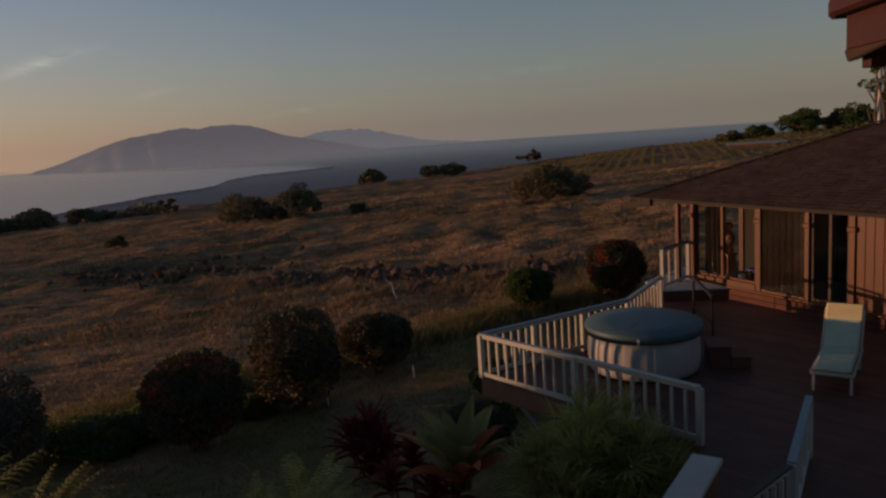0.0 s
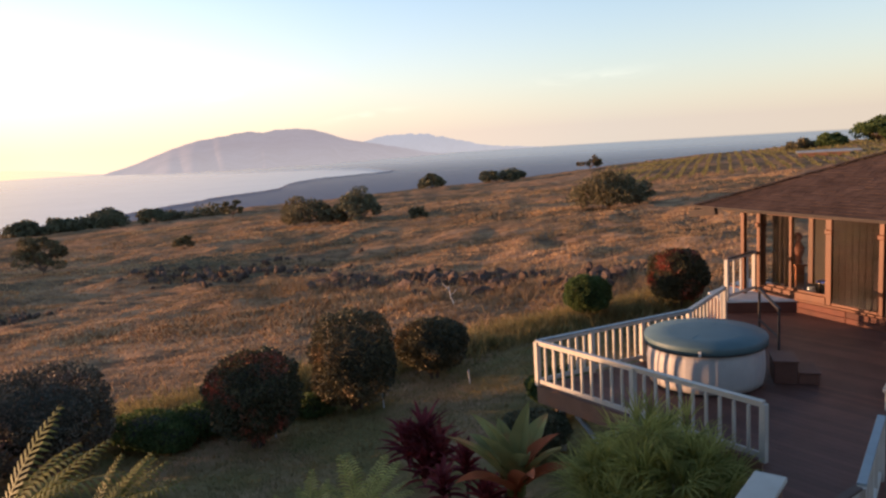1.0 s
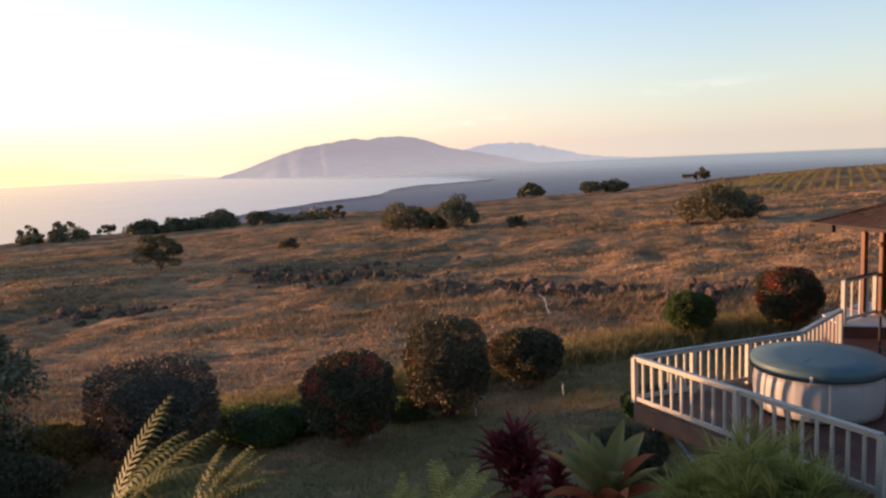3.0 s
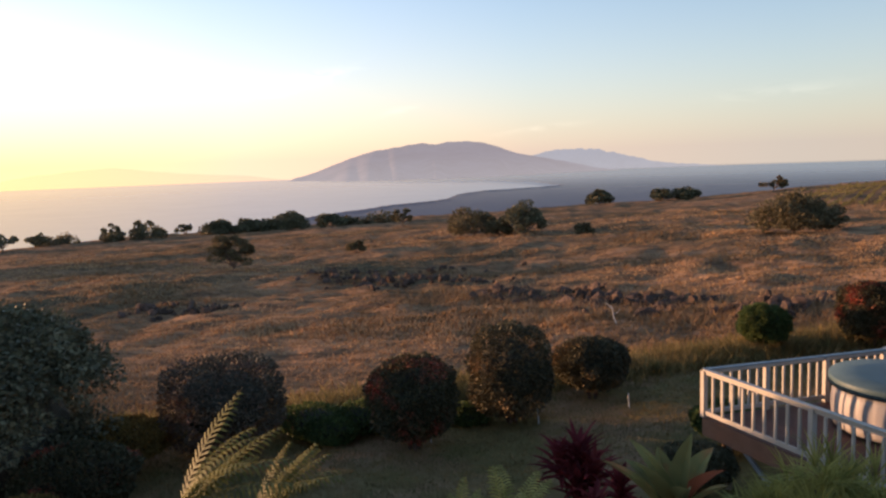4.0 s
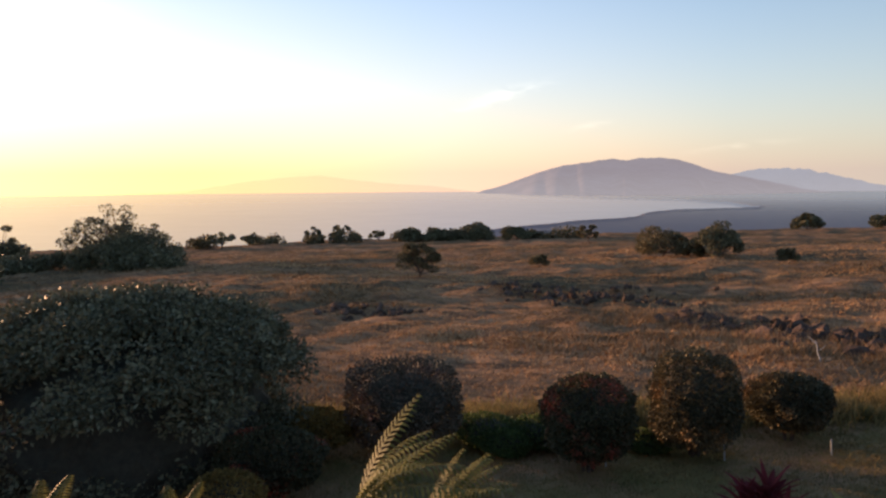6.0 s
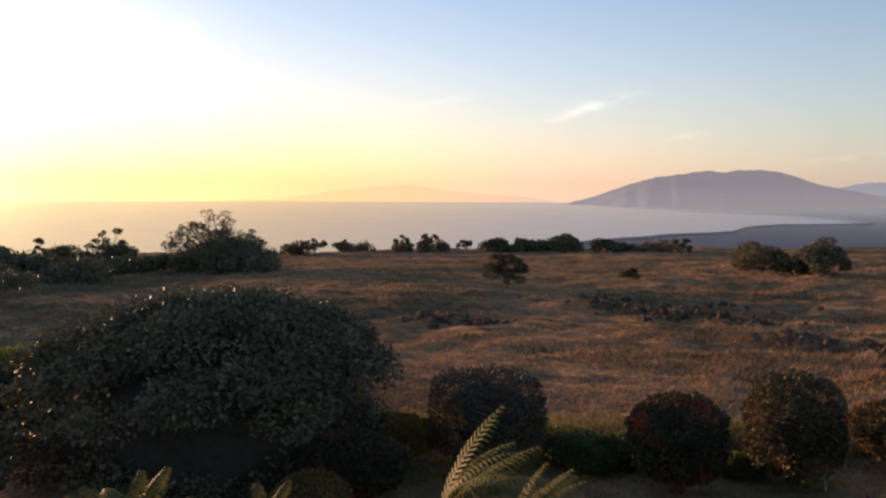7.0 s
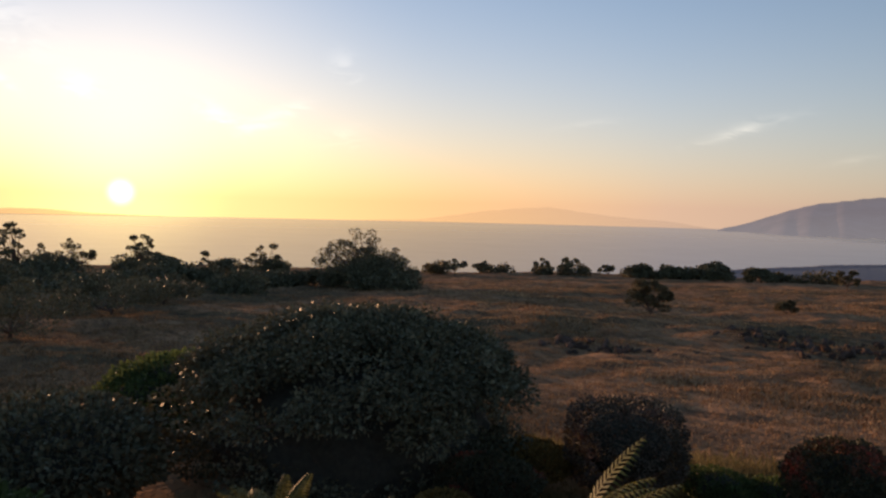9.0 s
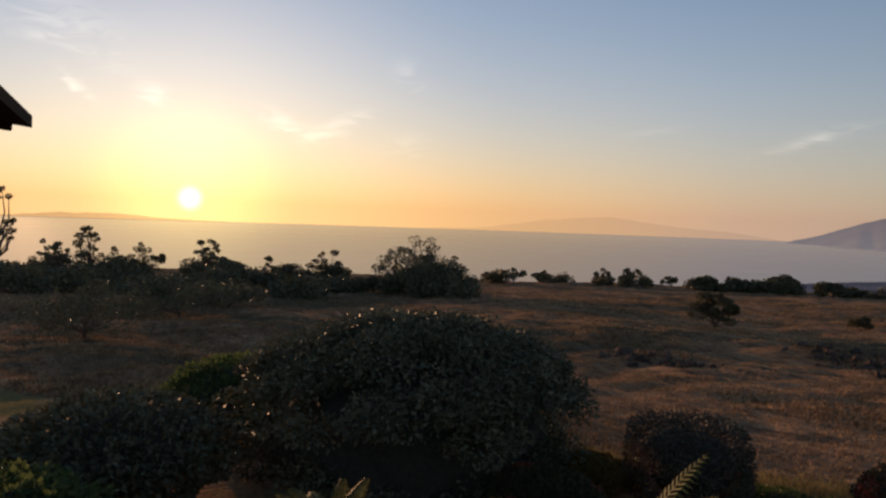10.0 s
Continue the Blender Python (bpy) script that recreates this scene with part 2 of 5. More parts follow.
M = dict(
    white_paint=material("white_paint", (0.48, 0.44, 0.385), (0.39, 0.35, 0.30), 3, 0.5, 60, 0.1),
    deck_wood=material("deck_wood", (0.080, 0.032, 0.022), (0.125, 0.052, 0.036), 2, 0.6, 30, 0.25, objects=0.18, stretch=(1, 1, 1)),
    fascia_wood=material("fascia_wood", (0.16, 0.075, 0.045), (0.26, 0.13, 0.08), 2, 0.7, 30, 0.25),
    orange_wood=material("orange_wood", (0.135, 0.038, 0.011), (0.085, 0.024, 0.008), 3, 0.5, 35, 0.2, stretch=(1, 1, 0.25)),
    red_siding=material("red_siding", (0.105, 0.031, 0.018), (0.062, 0.019, 0.012), 3, 0.7, 30, 0.3, objects=0.3),
    dark_metal=material("dark_metal", (0.02, 0.02, 0.02), (0.05, 0.035, 0.03), 6, 0.5, 60, 0.1),
    roof_shingle=material("roof_shingle", (0.046, 0.028, 0.022), (0.078, 0.050, 0.040), 1.2, 0.95, 30, 0.5, island=0.2, spec=0.1),
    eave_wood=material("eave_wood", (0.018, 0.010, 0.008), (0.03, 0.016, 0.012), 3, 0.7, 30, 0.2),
    near_eave=material("near_eave", (0.045, 0.012, 0.010), (0.07, 0.02, 0.016), 3, 0.6, 30, 0.2),
    tub_cover=material("tub_cover", (0.055, 0.095, 0.105), (0.085, 0.13, 0.14), 2, 0.5, 50, 0.15),
    tub_skirt=material("tub_skirt", (0.40, 0.365, 0.345), (0.32, 0.29, 0.275), 2, 0.5, 40, 0.1),
    dark_wood=material("dark_wood", (0.05, 0.03, 0.025), (0.09, 0.05, 0.035), 3, 0.6, 30, 0.2),
    # room surfaces darkened in colour to stand for an unlit room
    room_shade=material("room_shade", (0.045, 0.032, 0.024), (0.03, 0.021, 0.017), 1, 0.8, 20, 0.1),
    cushion=material("cushion", (0.38, 0.42, 0.30), (0.50, 0.52, 0.38), 4, 0.9, 80, 0.3),
    # yellow that stands for sunlight on the lounger's backrest
    towel=material("towel", (0.72, 0.55, 0.25), (0.82, 0.66, 0.34), 4, 0.95, 80, 0.3),
    lava=material("lava", (0.060, 0.042, 0.034), (0.14, 0.095, 0.074), 3, 1.0, 20, 0.6, objects=0.35, spec=0.05),
    bark=material("bark", (0.10, 0.065, 0.045), (0.18, 0.13, 0.10), 4, 0.9, 30, 0.6),
    grey_wood=material("grey_wood", (0.45, 0.43, 0.42), (0.60, 0.58, 0.55), 4, 0.7, 40, 0.2),
    terracotta=material("terracotta", (0.20, 0.07, 0.04), (0.14, 0.05, 0.03), 4, 0.7, 30, 0.2),
    glass=glass_material("glass"),
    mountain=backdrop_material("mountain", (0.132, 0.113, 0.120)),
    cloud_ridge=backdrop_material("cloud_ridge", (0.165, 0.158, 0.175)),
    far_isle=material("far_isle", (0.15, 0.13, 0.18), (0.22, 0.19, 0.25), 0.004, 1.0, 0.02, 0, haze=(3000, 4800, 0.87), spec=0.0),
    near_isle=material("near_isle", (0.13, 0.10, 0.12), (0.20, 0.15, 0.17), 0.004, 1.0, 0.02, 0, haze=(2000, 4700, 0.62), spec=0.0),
    leaf_green=leaf_material("leaf_green", (0.055, 0.085, 0.03), (0.12, 0.15, 0.05)),
    leaf_red=leaf_material("leaf_red", (0.052, 0.056, 0.030), (0.11, 0.09, 0.048), (0.50, 0.08, 0.055), 0.12),
    leaf_brown=leaf_material("leaf_brown", (0.060, 0.058, 0.036), (0.13, 0.105, 0.056), (0.28, 0.16, 0.07), 0.12),
    leaf_dusk=leaf_material("leaf_dusk", (0.088, 0.074, 0.052), (0.15, 0.115, 0.078), (0.20, 0.095, 0.07), 0.08),
    leaf_dark=leaf_material("leaf_dark", (0.098, 0.095, 0.058), (0.175, 0.158, 0.090), None, 0.06),
    leaf_field=leaf_material("leaf_field", (0.10, 0.088, 0.050), (0.19, 0.15, 0.08), None, 0.2),
    leaf_gold=leaf_material("leaf_gold", (0.20, 0.13, 0.04), (0.34, 0.22, 0.07)),
    leaf_ti=leaf_material("leaf_ti", (0.12, 0.022, 0.028), (0.28, 0.050, 0.055), (0.46, 0.13, 0.09)),
    leaf_fern=leaf_material("leaf_fern", (0.10, 0.112, 0.03), (0.235, 0.22, 0.066), None, 0.4),
    leaf_palm=leaf_material("leaf_palm", (0.22, 0.215, 0.055), (0.46, 0.42, 0.13), None, 0.4),
    leaf_broad=leaf_material("leaf_broad", (0.18, 0.20, 0.06), (0.34, 0.30, 0.12), (0.50, 0.16, 0.07)),
    lawn_blade=leaf_material("lawn_blade", (0.18, 0.14, 0.06), (0.31, 0.215, 0.10), (0.14, 0.155, 0.055), 0.2, 0.9),
    dry_grass=leaf_material("dry_grass", (0.28, 0.155, 0.08), (0.62, 0.39, 0.20), (0.16, 0.12, 0.07), 0.12, 0.95, 0.06, (0.42, 0.52)),
    weed_grass=leaf_material("weed_grass", (0.15, 0.13, 0.05), (0.42, 0.29, 0.12), (0.12, 0.12, 0.045), 0.35, 0.9),
)


# ---- mesh helpers ----
def part(name, bm, mat, parent=None, label=""):
    """Links a bmesh as one mesh object, under parent if there is one."""
    me = bpy.data.meshes.new(name)
    bm.to_mesh(me)
    bm.free()
    ob = new(name, me)
    if mat:
        me.materials.append(mat)
    if parent:
        ob.parent = parent
    if label:
        ob["label"] = label
    return ob


def soup(name, verts, faces, mat, parent=None, smooth=False):
    me = bpy.data.meshes.new(name)
    me.from_pydata(verts, [], faces)
    me.materials.append(mat)
    if smooth:
        me.polygons.foreach_set("use_smooth", [True] * len(me.polygons))
    me.update()
    ob = new(name, me)
    if parent:
        ob.parent = parent
    return ob


def add_box(bm, m, sx, sy, sz, bevel=0.0):
    """A box of that size, centred on the pose m; bevelled."""
    r = bmesh.ops.create_cube(bm, size=1.0, matrix=m @ Matrix.Diagonal((sx, sy, sz, 1)))
    if bevel:
        es = list({e for v in r["verts"] for e in v.link_edges})
        bmesh.ops.bevel(bm, geom=es, offset=bevel, segments=1, affect="EDGES")


def box(sx, sy, sz, m=Matrix(), bevel=0.0):
    bm = bmesh.new()
    add_box(bm, m, sx, sy, sz, bevel)
    return bm


def beam_pose(a, b):
    """A pose midway from a to b whose x axis runs along it, z as far up as it can."""
    a, b = Vector(a), Vector(b)
    x = (b - a).normalized()
    y = Vector((0, 0, 1)).cross(x).normalized()
    z = x.cross(y)
    return Matrix.Translation((a + b) / 2) @ Matrix((x, y, z)).transposed().to_4x4()


def beam(a, b, w, h, bevel=0.004):
    return box((Vector(b) - Vector(a)).length, w, h, beam_pose(a, b), bevel)


def lathe(profile, n=40, m=Matrix()):
    """A turned solid from (radius, height) pairs, closed at both ends."""
    bm = bmesh.new()
    rings = []
    for r, z in profile:
        rings.append([bm.verts.new(m @ Vector((r * math.cos(2 * math.pi * i / n), r * math.sin(2 * math.pi * i / n), z))) for i in range(n)])
    for a, b in zip(rings, rings[1:]):
        for i in range(n):
            bm.faces.new((a[i], a[(i + 1) % n], b[(i + 1) % n], b[i]))
    bm.faces.new(rings[0][::-1]), bm.faces.new(rings[-1])
    for f in bm.faces:
        f.smooth = len(f.verts) == 4
    return bm


def limb(bm, a, b, r0, r1, n=7, wob=0.0, seed=0, steps=4):
    """A tapered, slightly crooked branch from a to b."""
    rnd = random.Random(seed)
    a, b = Vector(a), Vector(b)
    d = (b - a)
    side = d.orthogonal().normalized()
    up = d.normalized().cross(side)
    prev = None
    for k in range(steps + 1):
        f = k / steps
        c = a + d * f + (side * rnd.uniform(-1, 1) + up * rnd.uniform(-1, 1)) * wob * math.sin(math.pi * f)
        r = r0 + (r1 - r0) * f
        ring = [bm.verts.new(c + (side * math.cos(2 * math.pi * i / n) + up * math.sin(2 * math.pi * i / n)) * r) for i in range(n)]
        if prev:
            for i in range(n):
                bm.faces.new((prev[i], prev[(i + 1) % n], ring[(i + 1) % n], ring[i])).smooth = True
        prev = ring
    bm.faces.new(prev)


def empty(name, m=Matrix()):
    ob = new(name)
    ob.matrix_world = m
    return ob


# ---- ground ----
G_FOOT, G_SLOPE, G_AZ = -0.9, 0.060, 60.0      # height below the camera, fall per metre, and the way it falls
SEA = -65.0
SHORE = [(-180, 5200), (14.4, 5200), (15.3, 2100), (16.1, 1985), (18.4, 1910), (21.4, 1850), (23.5, 1680), (24.3, 1480), (27.1, 1350), (30, 1250), (32.2, 1160), (35.3, 1060), (45, 800), (180, 800)]


def ground_z(x, y, detail=True):
    r = math.hypot(x, y)
    az = math.degrees(math.atan2(-x, y))
    z = G_FOOT - G_SLOPE * r * math.cos(radians(az - G_AZ))
    k = min(1.0, max(0.0, (r - 18) / 30))
    z += k * 0.9 * noise.noise((x * 0.022, y * 0.022, 3.1)) + k * 0.5 * noise.noise((x * 0.07, y * 0.07, 9.4)) + k * 0.34 * noise.noise((x * 0.2, y * 0.2, 2.2))
    if detail:
        z += (0.15 + 0.85 * k) * 0.30 * noise.noise((x * 0.45, y * 0.45, 5.0))
    hr, ha = min(1.0, max(0.0, (r - 110) / 150)), min(1.0, max(0.0, (9 - az) / 18)) if az > -90 else 0.0
    z += HILL * hr * hr * (3 - 2 * hr) * ha * ha * (3 - 2 * ha)
    edge = EDGE_R + 25 * noise.noise((az * 0.05, 1.7, 0)) 
    if r > edge:
        z -= 0.0011 * (r - edge) ** 2
        shore = float(np.interp(az, [s[0] for s in SHORE], [s[1] for s in SHORE]))
        shore *= 1 + 0.03 * noise.noise((az * 0.4, 0.3, 0))
        far_shore = float(np.interp(az, (-180, 16, 17.5, 21, 27.4, 33.6, 35.8, 180), (2100, 2100, 2400, 2780, 3150, 3980, 9000, 9000))) * (1 + 0.02 * noise.noise((az * 0.6, 2.3, 0)))
        floor_z = SEA + (2.0 if r < shore * 0.985 or r > far_shore else (1.0 if r < shore else -6.0))
        z = max(z, floor_z)
    return z


EDGE_R, HILL = 290.0, 1.6


def make_ground(mat):
    azs = np.concatenate([np.arange(-180, -36, 4.0), np.arange(-36, 112, 0.34), np.arange(112, 180, 4.0)])
    rs = np.concatenate([[0.0], np.geomspace(2.5, 12, 10), np.geomspace(12.6, 320, 230), np.geomspace(330, 5400, 130)])
    verts, faces = [], []
    for r in rs:
        for a in azs:
            x, y = -r * math.sin(radians(a)), r * math.cos(radians(a))
            verts.append((x, y, ground_z(x, y)))
    n = len(azs)
    for i in range(len(rs) - 1):
        for j in range(n):
            a, b = i * n + j, i * n + (j + 1) % n
            if max(verts[k][2] for k in (a, b, a + n, b + n)) > SEA - 4:      # the sea bed is left out
                faces.append((a, b, b + n, a + n))
    return tagged(soup("ground", verts, faces, mat, smooth=True), "dry sloping pasture of brown grass running down to the coast", "ground", kind="structure")


def ground_material():
    """Lawn near the house, dry pasture beyond a line, bare and green stains; far land turns blue-grey and transparent
    to imitate haze.
    """
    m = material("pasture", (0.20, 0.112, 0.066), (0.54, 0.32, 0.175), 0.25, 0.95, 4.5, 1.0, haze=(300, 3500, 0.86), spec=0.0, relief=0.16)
    nt = m.node_tree
    N, L = nt.nodes.new, nt.links.new
    b = next(n for n in nt.nodes if n.type == "BSDF_PRINCIPLED")
    src = b.inputs["Base Color"].links[0].from_socket
    g, sep = N("ShaderNodeNewGeometry"), N("ShaderNodeSeparateXYZ")
    L(g.outputs["Position"], sep.inputs[0])
    # green stains across the pasture
    n1 = N("ShaderNodeTexNoise")
    n1.inputs["Scale"].default_value, n1.inputs["Detail"].default_value = 0.05, 7
    L(g.outputs["Position"], n1.inputs[0])
    r1 = N("ShaderNodeMapRange")
    r1.inputs[1].default_value, r1.inputs[2].default_value, r1.inputs[4].default_value = 0.46, 0.62, 0.88
    L(n1.outputs[0], r1.inputs[0])
    mx = N("ShaderNodeMix")
    mx.data_type = "RGBA"
    mx.inputs[7].default_value = (0.12, 0.102, 0.062, 1)
    L(r1.outputs[0], mx.inputs[0]), L(src, mx.inputs[6])
    # dark gaps of soil between tufts of grass, drawn out across the slope
    tm, tn, tr, tx = N("ShaderNodeMapping"), N("ShaderNodeTexNoise"), N("ShaderNodeMapRange"), N("ShaderNodeMix")
    tm.inputs["Rotation"].default_value, tm.inputs["Scale"].default_value = (0, 0, radians(-38)), (0.5, 1.3, 1.0)
    L(g.outputs["Position"], tm.inputs[0]), L(tm.outputs[0], tn.inputs[0])
    tn.inputs["Scale"].default_value, tn.inputs["Detail"].default_value, tn.inputs["Roughness"].default_value = 0.9, 7, 0.68
    tr.inputs[1].default_value, tr.inputs[2].default_value, tr.inputs[3].default_value, tr.inputs[4].default_value = 0.38, 0.54, 0.72, 0.0
    L(tn.outputs[0], tr.inputs[0])
    tx.data_type = "RGBA"
    tx.inputs[7].default_value = (0.075, 0.052, 0.038, 1)
    L(tr.outputs[0], tx.inputs[0]), L(mx.outputs[2], tx.inputs[6])
    # lawn on the near side of the hedge line  n.p < c
    d = N("ShaderNodeVectorMath")
    d.operation, d.inputs[1].default_value = "DOT_PRODUCT", (HEDGE_N[0], HEDGE_N[1], 0)
    L(g.outputs["Position"], d.inputs[0])
    nz = N("ShaderNodeTexNoise")
    nz.inputs["Scale"].default_value = 0.8
    L(g.outputs["Position"], nz.inputs[0])
    ad = N("ShaderNodeMath")
    L(d.outputs["Value"], ad.inputs[0]), L(nz.outputs[0], ad.inputs[1])
    r2 = N("ShaderNodeMapRange")
    r2.inputs[1].default_value, r2.inputs[2].default_value, r2.inputs[3].default_value, r2.inputs[4].default_value = HEDGE_C, HEDGE_C + 1.0, 1, 0
    L(ad.outputs[0], r2.inputs[0])
    lawn = N("ShaderNodeMix")
    lawn.data_type = "RGBA"
    lawn.inputs[6].default_value, lawn.inputs[7].default_value = (0.21, 0.165, 0.07, 1), (0.36, 0.22, 0.125, 1)
    n3 = N("ShaderNodeTexNoise")
    n3.inputs["Scale"].default_value, n3.inputs["Detail"].default_value = 0.35, 6
    L(g.outputs["Position"], n3.inputs[0])
    r3 = N("ShaderNodeMapRange")
    r3.inputs[1].default_value, r3.inputs[2].default_value = 0.42, 0.6
    L(n3.outputs[0], r3.inputs[0]), L(r3.outputs[0], lawn.inputs[0])
    fin = N("ShaderNodeMix")
    fin.data_type = "RGBA"
    L(r2.outputs[0], fin.inputs[0]), L(tx.outputs[2], fin.inputs[6]), L(lawn.outputs[2], fin.inputs[7])
    # beyond the brow the base colour turns blue-grey: haze painted onto the coastal plain
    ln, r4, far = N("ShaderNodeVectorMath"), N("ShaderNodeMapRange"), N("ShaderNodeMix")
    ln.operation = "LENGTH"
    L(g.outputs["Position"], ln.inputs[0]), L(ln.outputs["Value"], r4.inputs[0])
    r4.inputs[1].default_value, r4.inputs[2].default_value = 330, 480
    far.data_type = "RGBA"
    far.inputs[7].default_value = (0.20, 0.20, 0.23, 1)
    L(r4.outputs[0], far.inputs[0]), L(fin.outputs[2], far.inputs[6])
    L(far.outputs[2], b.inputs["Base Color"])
    return m


# the hedge line between lawn and pasture runs from (-18, 12.5) to (1.3, 27.3)
HEDGE_A, HEDGE_B = Vector((-18.0, 12.0)), Vector((1.6, 27.6))
HEDGE_D = (HEDGE_B - HEDGE_A).normalized()
HEDGE_N = Vector((-HEDGE_D.y, HEDGE_D.x))
HEDGE_C = HEDGE_N.dot(HEDGE_A)
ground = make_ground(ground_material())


def make_sea():
    # pale base stands in for reflected sky, blue-tinted transparency for the haze over it
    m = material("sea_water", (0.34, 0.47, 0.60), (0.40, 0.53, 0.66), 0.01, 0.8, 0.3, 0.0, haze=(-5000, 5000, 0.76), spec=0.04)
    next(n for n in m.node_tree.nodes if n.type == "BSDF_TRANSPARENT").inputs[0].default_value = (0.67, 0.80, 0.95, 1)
    verts, faces = [], []
    rs, n = np.geomspace(500, 4990, 14), 144
    for r in rs:
        for j in range(n):
            a = 2 * math.pi * j / n
            verts.append((r * math.cos(a), r * math.sin(a), SEA))
    for i in range(len(rs) - 1):
        for j in range(n):
            a, b = i * n + j, i * n + (j + 1) % n
            faces.append((a, b, b + n, a + n))
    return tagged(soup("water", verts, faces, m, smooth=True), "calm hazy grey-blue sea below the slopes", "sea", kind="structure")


make_sea()


def ridge(name, az0, az1, dist, crest, mat, label, seed, depth=500.0, base=SEA + 0.5):
    """A far mountain: crest is a function of the share of the way from az0 to az1, in degrees above the eye."""
    verts, faces = [], []
    n, k = 120, 10
    for i in range(n + 1):
        f = i / n
        az = az0 + (az1 - az0) * f
        top = 5.0 + dist * math.tan(radians(crest(f)))
        for j in range(k + 1):
            g = j / k
            r = dist - depth * min(1.0, max(0.02, (top - base) / 150)) * (1 - g) * (0.85 + 0.3 * noise.noise((az * 0.7, seed, 0)))
            z = base + (max(top, base) - base) * (g ** 1.25)
            z += (g * (1 - g)) * 16 * noise.noise((az * 0.9, g * 3, seed)) * min(1, (top - base) / 100)
            v = heading(az) * r
            verts.append((v.x, v.y, max(z, base - 3)))
    for i in range(n):
        for j in range(k):
            a = i * (k + 1) + j
            faces.append((a, a + 1, a + k + 2, a + k + 1))
    return tagged(soup(name, verts, faces, mat, smooth=True), label, "mountain", kind="structure")


def skyline(pts, rough=0.0):
    """Height of a crest, in degrees, by its heading; pts run from one end to the other."""
    az0, az1 = pts[0][0], pts[-1][0]
    xs, ys = [(p[0] - az0) / (az1 - az0) for p in pts], [p[1] for p in pts]

    def crest(f):
        near = sum(float(np.interp(f + d, xs, ys)) for d in (-0.008, 0.0, 0.008)) / 3
        return near + rough * (noise.noise((f * 34, 0.5, 0)) + 0.6 * noise.noise((f * 80, 2.5, 0))) * math.sin(math.pi * f)
    return az0, az1, crest


def far_land(name, pts, dist, mat, label, seed, depth, rough=0.0):
    az0, az1, crest = skyline(pts, rough)
    return ridge(name, az0, az1, dist, crest, mat, label, seed, depth)


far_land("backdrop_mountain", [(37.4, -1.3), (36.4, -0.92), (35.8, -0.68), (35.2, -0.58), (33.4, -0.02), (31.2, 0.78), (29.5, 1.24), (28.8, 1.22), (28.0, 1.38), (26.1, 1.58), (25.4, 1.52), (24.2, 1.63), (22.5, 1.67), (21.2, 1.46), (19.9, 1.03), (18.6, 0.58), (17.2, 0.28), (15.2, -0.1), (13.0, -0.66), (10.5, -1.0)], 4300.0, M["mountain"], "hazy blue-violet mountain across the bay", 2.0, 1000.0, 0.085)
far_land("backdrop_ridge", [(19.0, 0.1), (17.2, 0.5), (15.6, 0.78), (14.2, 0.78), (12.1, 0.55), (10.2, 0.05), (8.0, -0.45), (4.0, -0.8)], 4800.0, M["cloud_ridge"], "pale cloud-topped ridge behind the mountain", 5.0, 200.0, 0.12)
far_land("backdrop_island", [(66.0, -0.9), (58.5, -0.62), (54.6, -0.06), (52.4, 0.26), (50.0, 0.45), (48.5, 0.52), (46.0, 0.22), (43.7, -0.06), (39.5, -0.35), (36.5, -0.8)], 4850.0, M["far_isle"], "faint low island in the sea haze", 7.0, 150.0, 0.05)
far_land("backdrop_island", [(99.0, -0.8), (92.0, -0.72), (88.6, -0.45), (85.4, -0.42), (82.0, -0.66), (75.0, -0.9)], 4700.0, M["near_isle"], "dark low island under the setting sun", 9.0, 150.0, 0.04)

# ---- foliage helpers ----
def leaves(pts, size, rng, droop=0.0, wide=0.3, outward=None):
    """Vertices and faces of one small pointed leaf at each of the points."""
    n = len(pts)
    t = rng.normal(size=(n, 3))
    if outward is not None:
        t = t * 0.7 + outward
    t[:, 2] -= droop
    t /= np.linalg.norm(t, axis=1)[:, None]
    s = np.cross(t, rng.normal(size=(n, 3)))
    s /= np.linalg.norm(s, axis=1)[:, None] + 1e-9
    ln = size * (0.6 + 0.8 * rng.random(n))[:, None]
    q = np.stack([pts, pts + t * ln * 0.5 + s * ln * wide, pts + t * ln, pts + t * ln * 0.5 - s * ln * wide], 1).reshape(-1, 3)
    return q, np.arange(4 * n).reshape(-1, 4)


def unit(n, rng):
    v = rng.normal(size=(n, 3))
    return v / np.linalg.norm(v, axis=1)[:, None]


def core_blob(name, c, rad, mat, parent, seed, k=0.86):
    """An uneven dark solid added inside a crown: stands for its shaded depths and stops see-through."""
    bm = bmesh.new()
    bmesh.ops.create_icosphere(bm, subdivisions=4, radius=1.0)
    for v in bm.verts:
        f = k * (1 + 0.12 * noise.noise(v.co * 2.5 + Vector((seed, 0, 0))) + 0.06 * noise.noise(v.co * 9))
        v.co = Vector((c[0] + v.co.x * rad[0] * f, c[1] + v.co.y * rad[1] * f, c[2] + v.co.z * rad[2] * f))
    return part(name, bm, mat, parent)


def barrel(v, power):
    """Directions pushed out towards a squarer, barrel-like outline."""
    h = np.linalg.norm(v[:, :2], axis=1)
    k = (np.abs(v[:, 2]) ** power + h ** power) ** (-1.0 / power)
    return v * k[:, None]


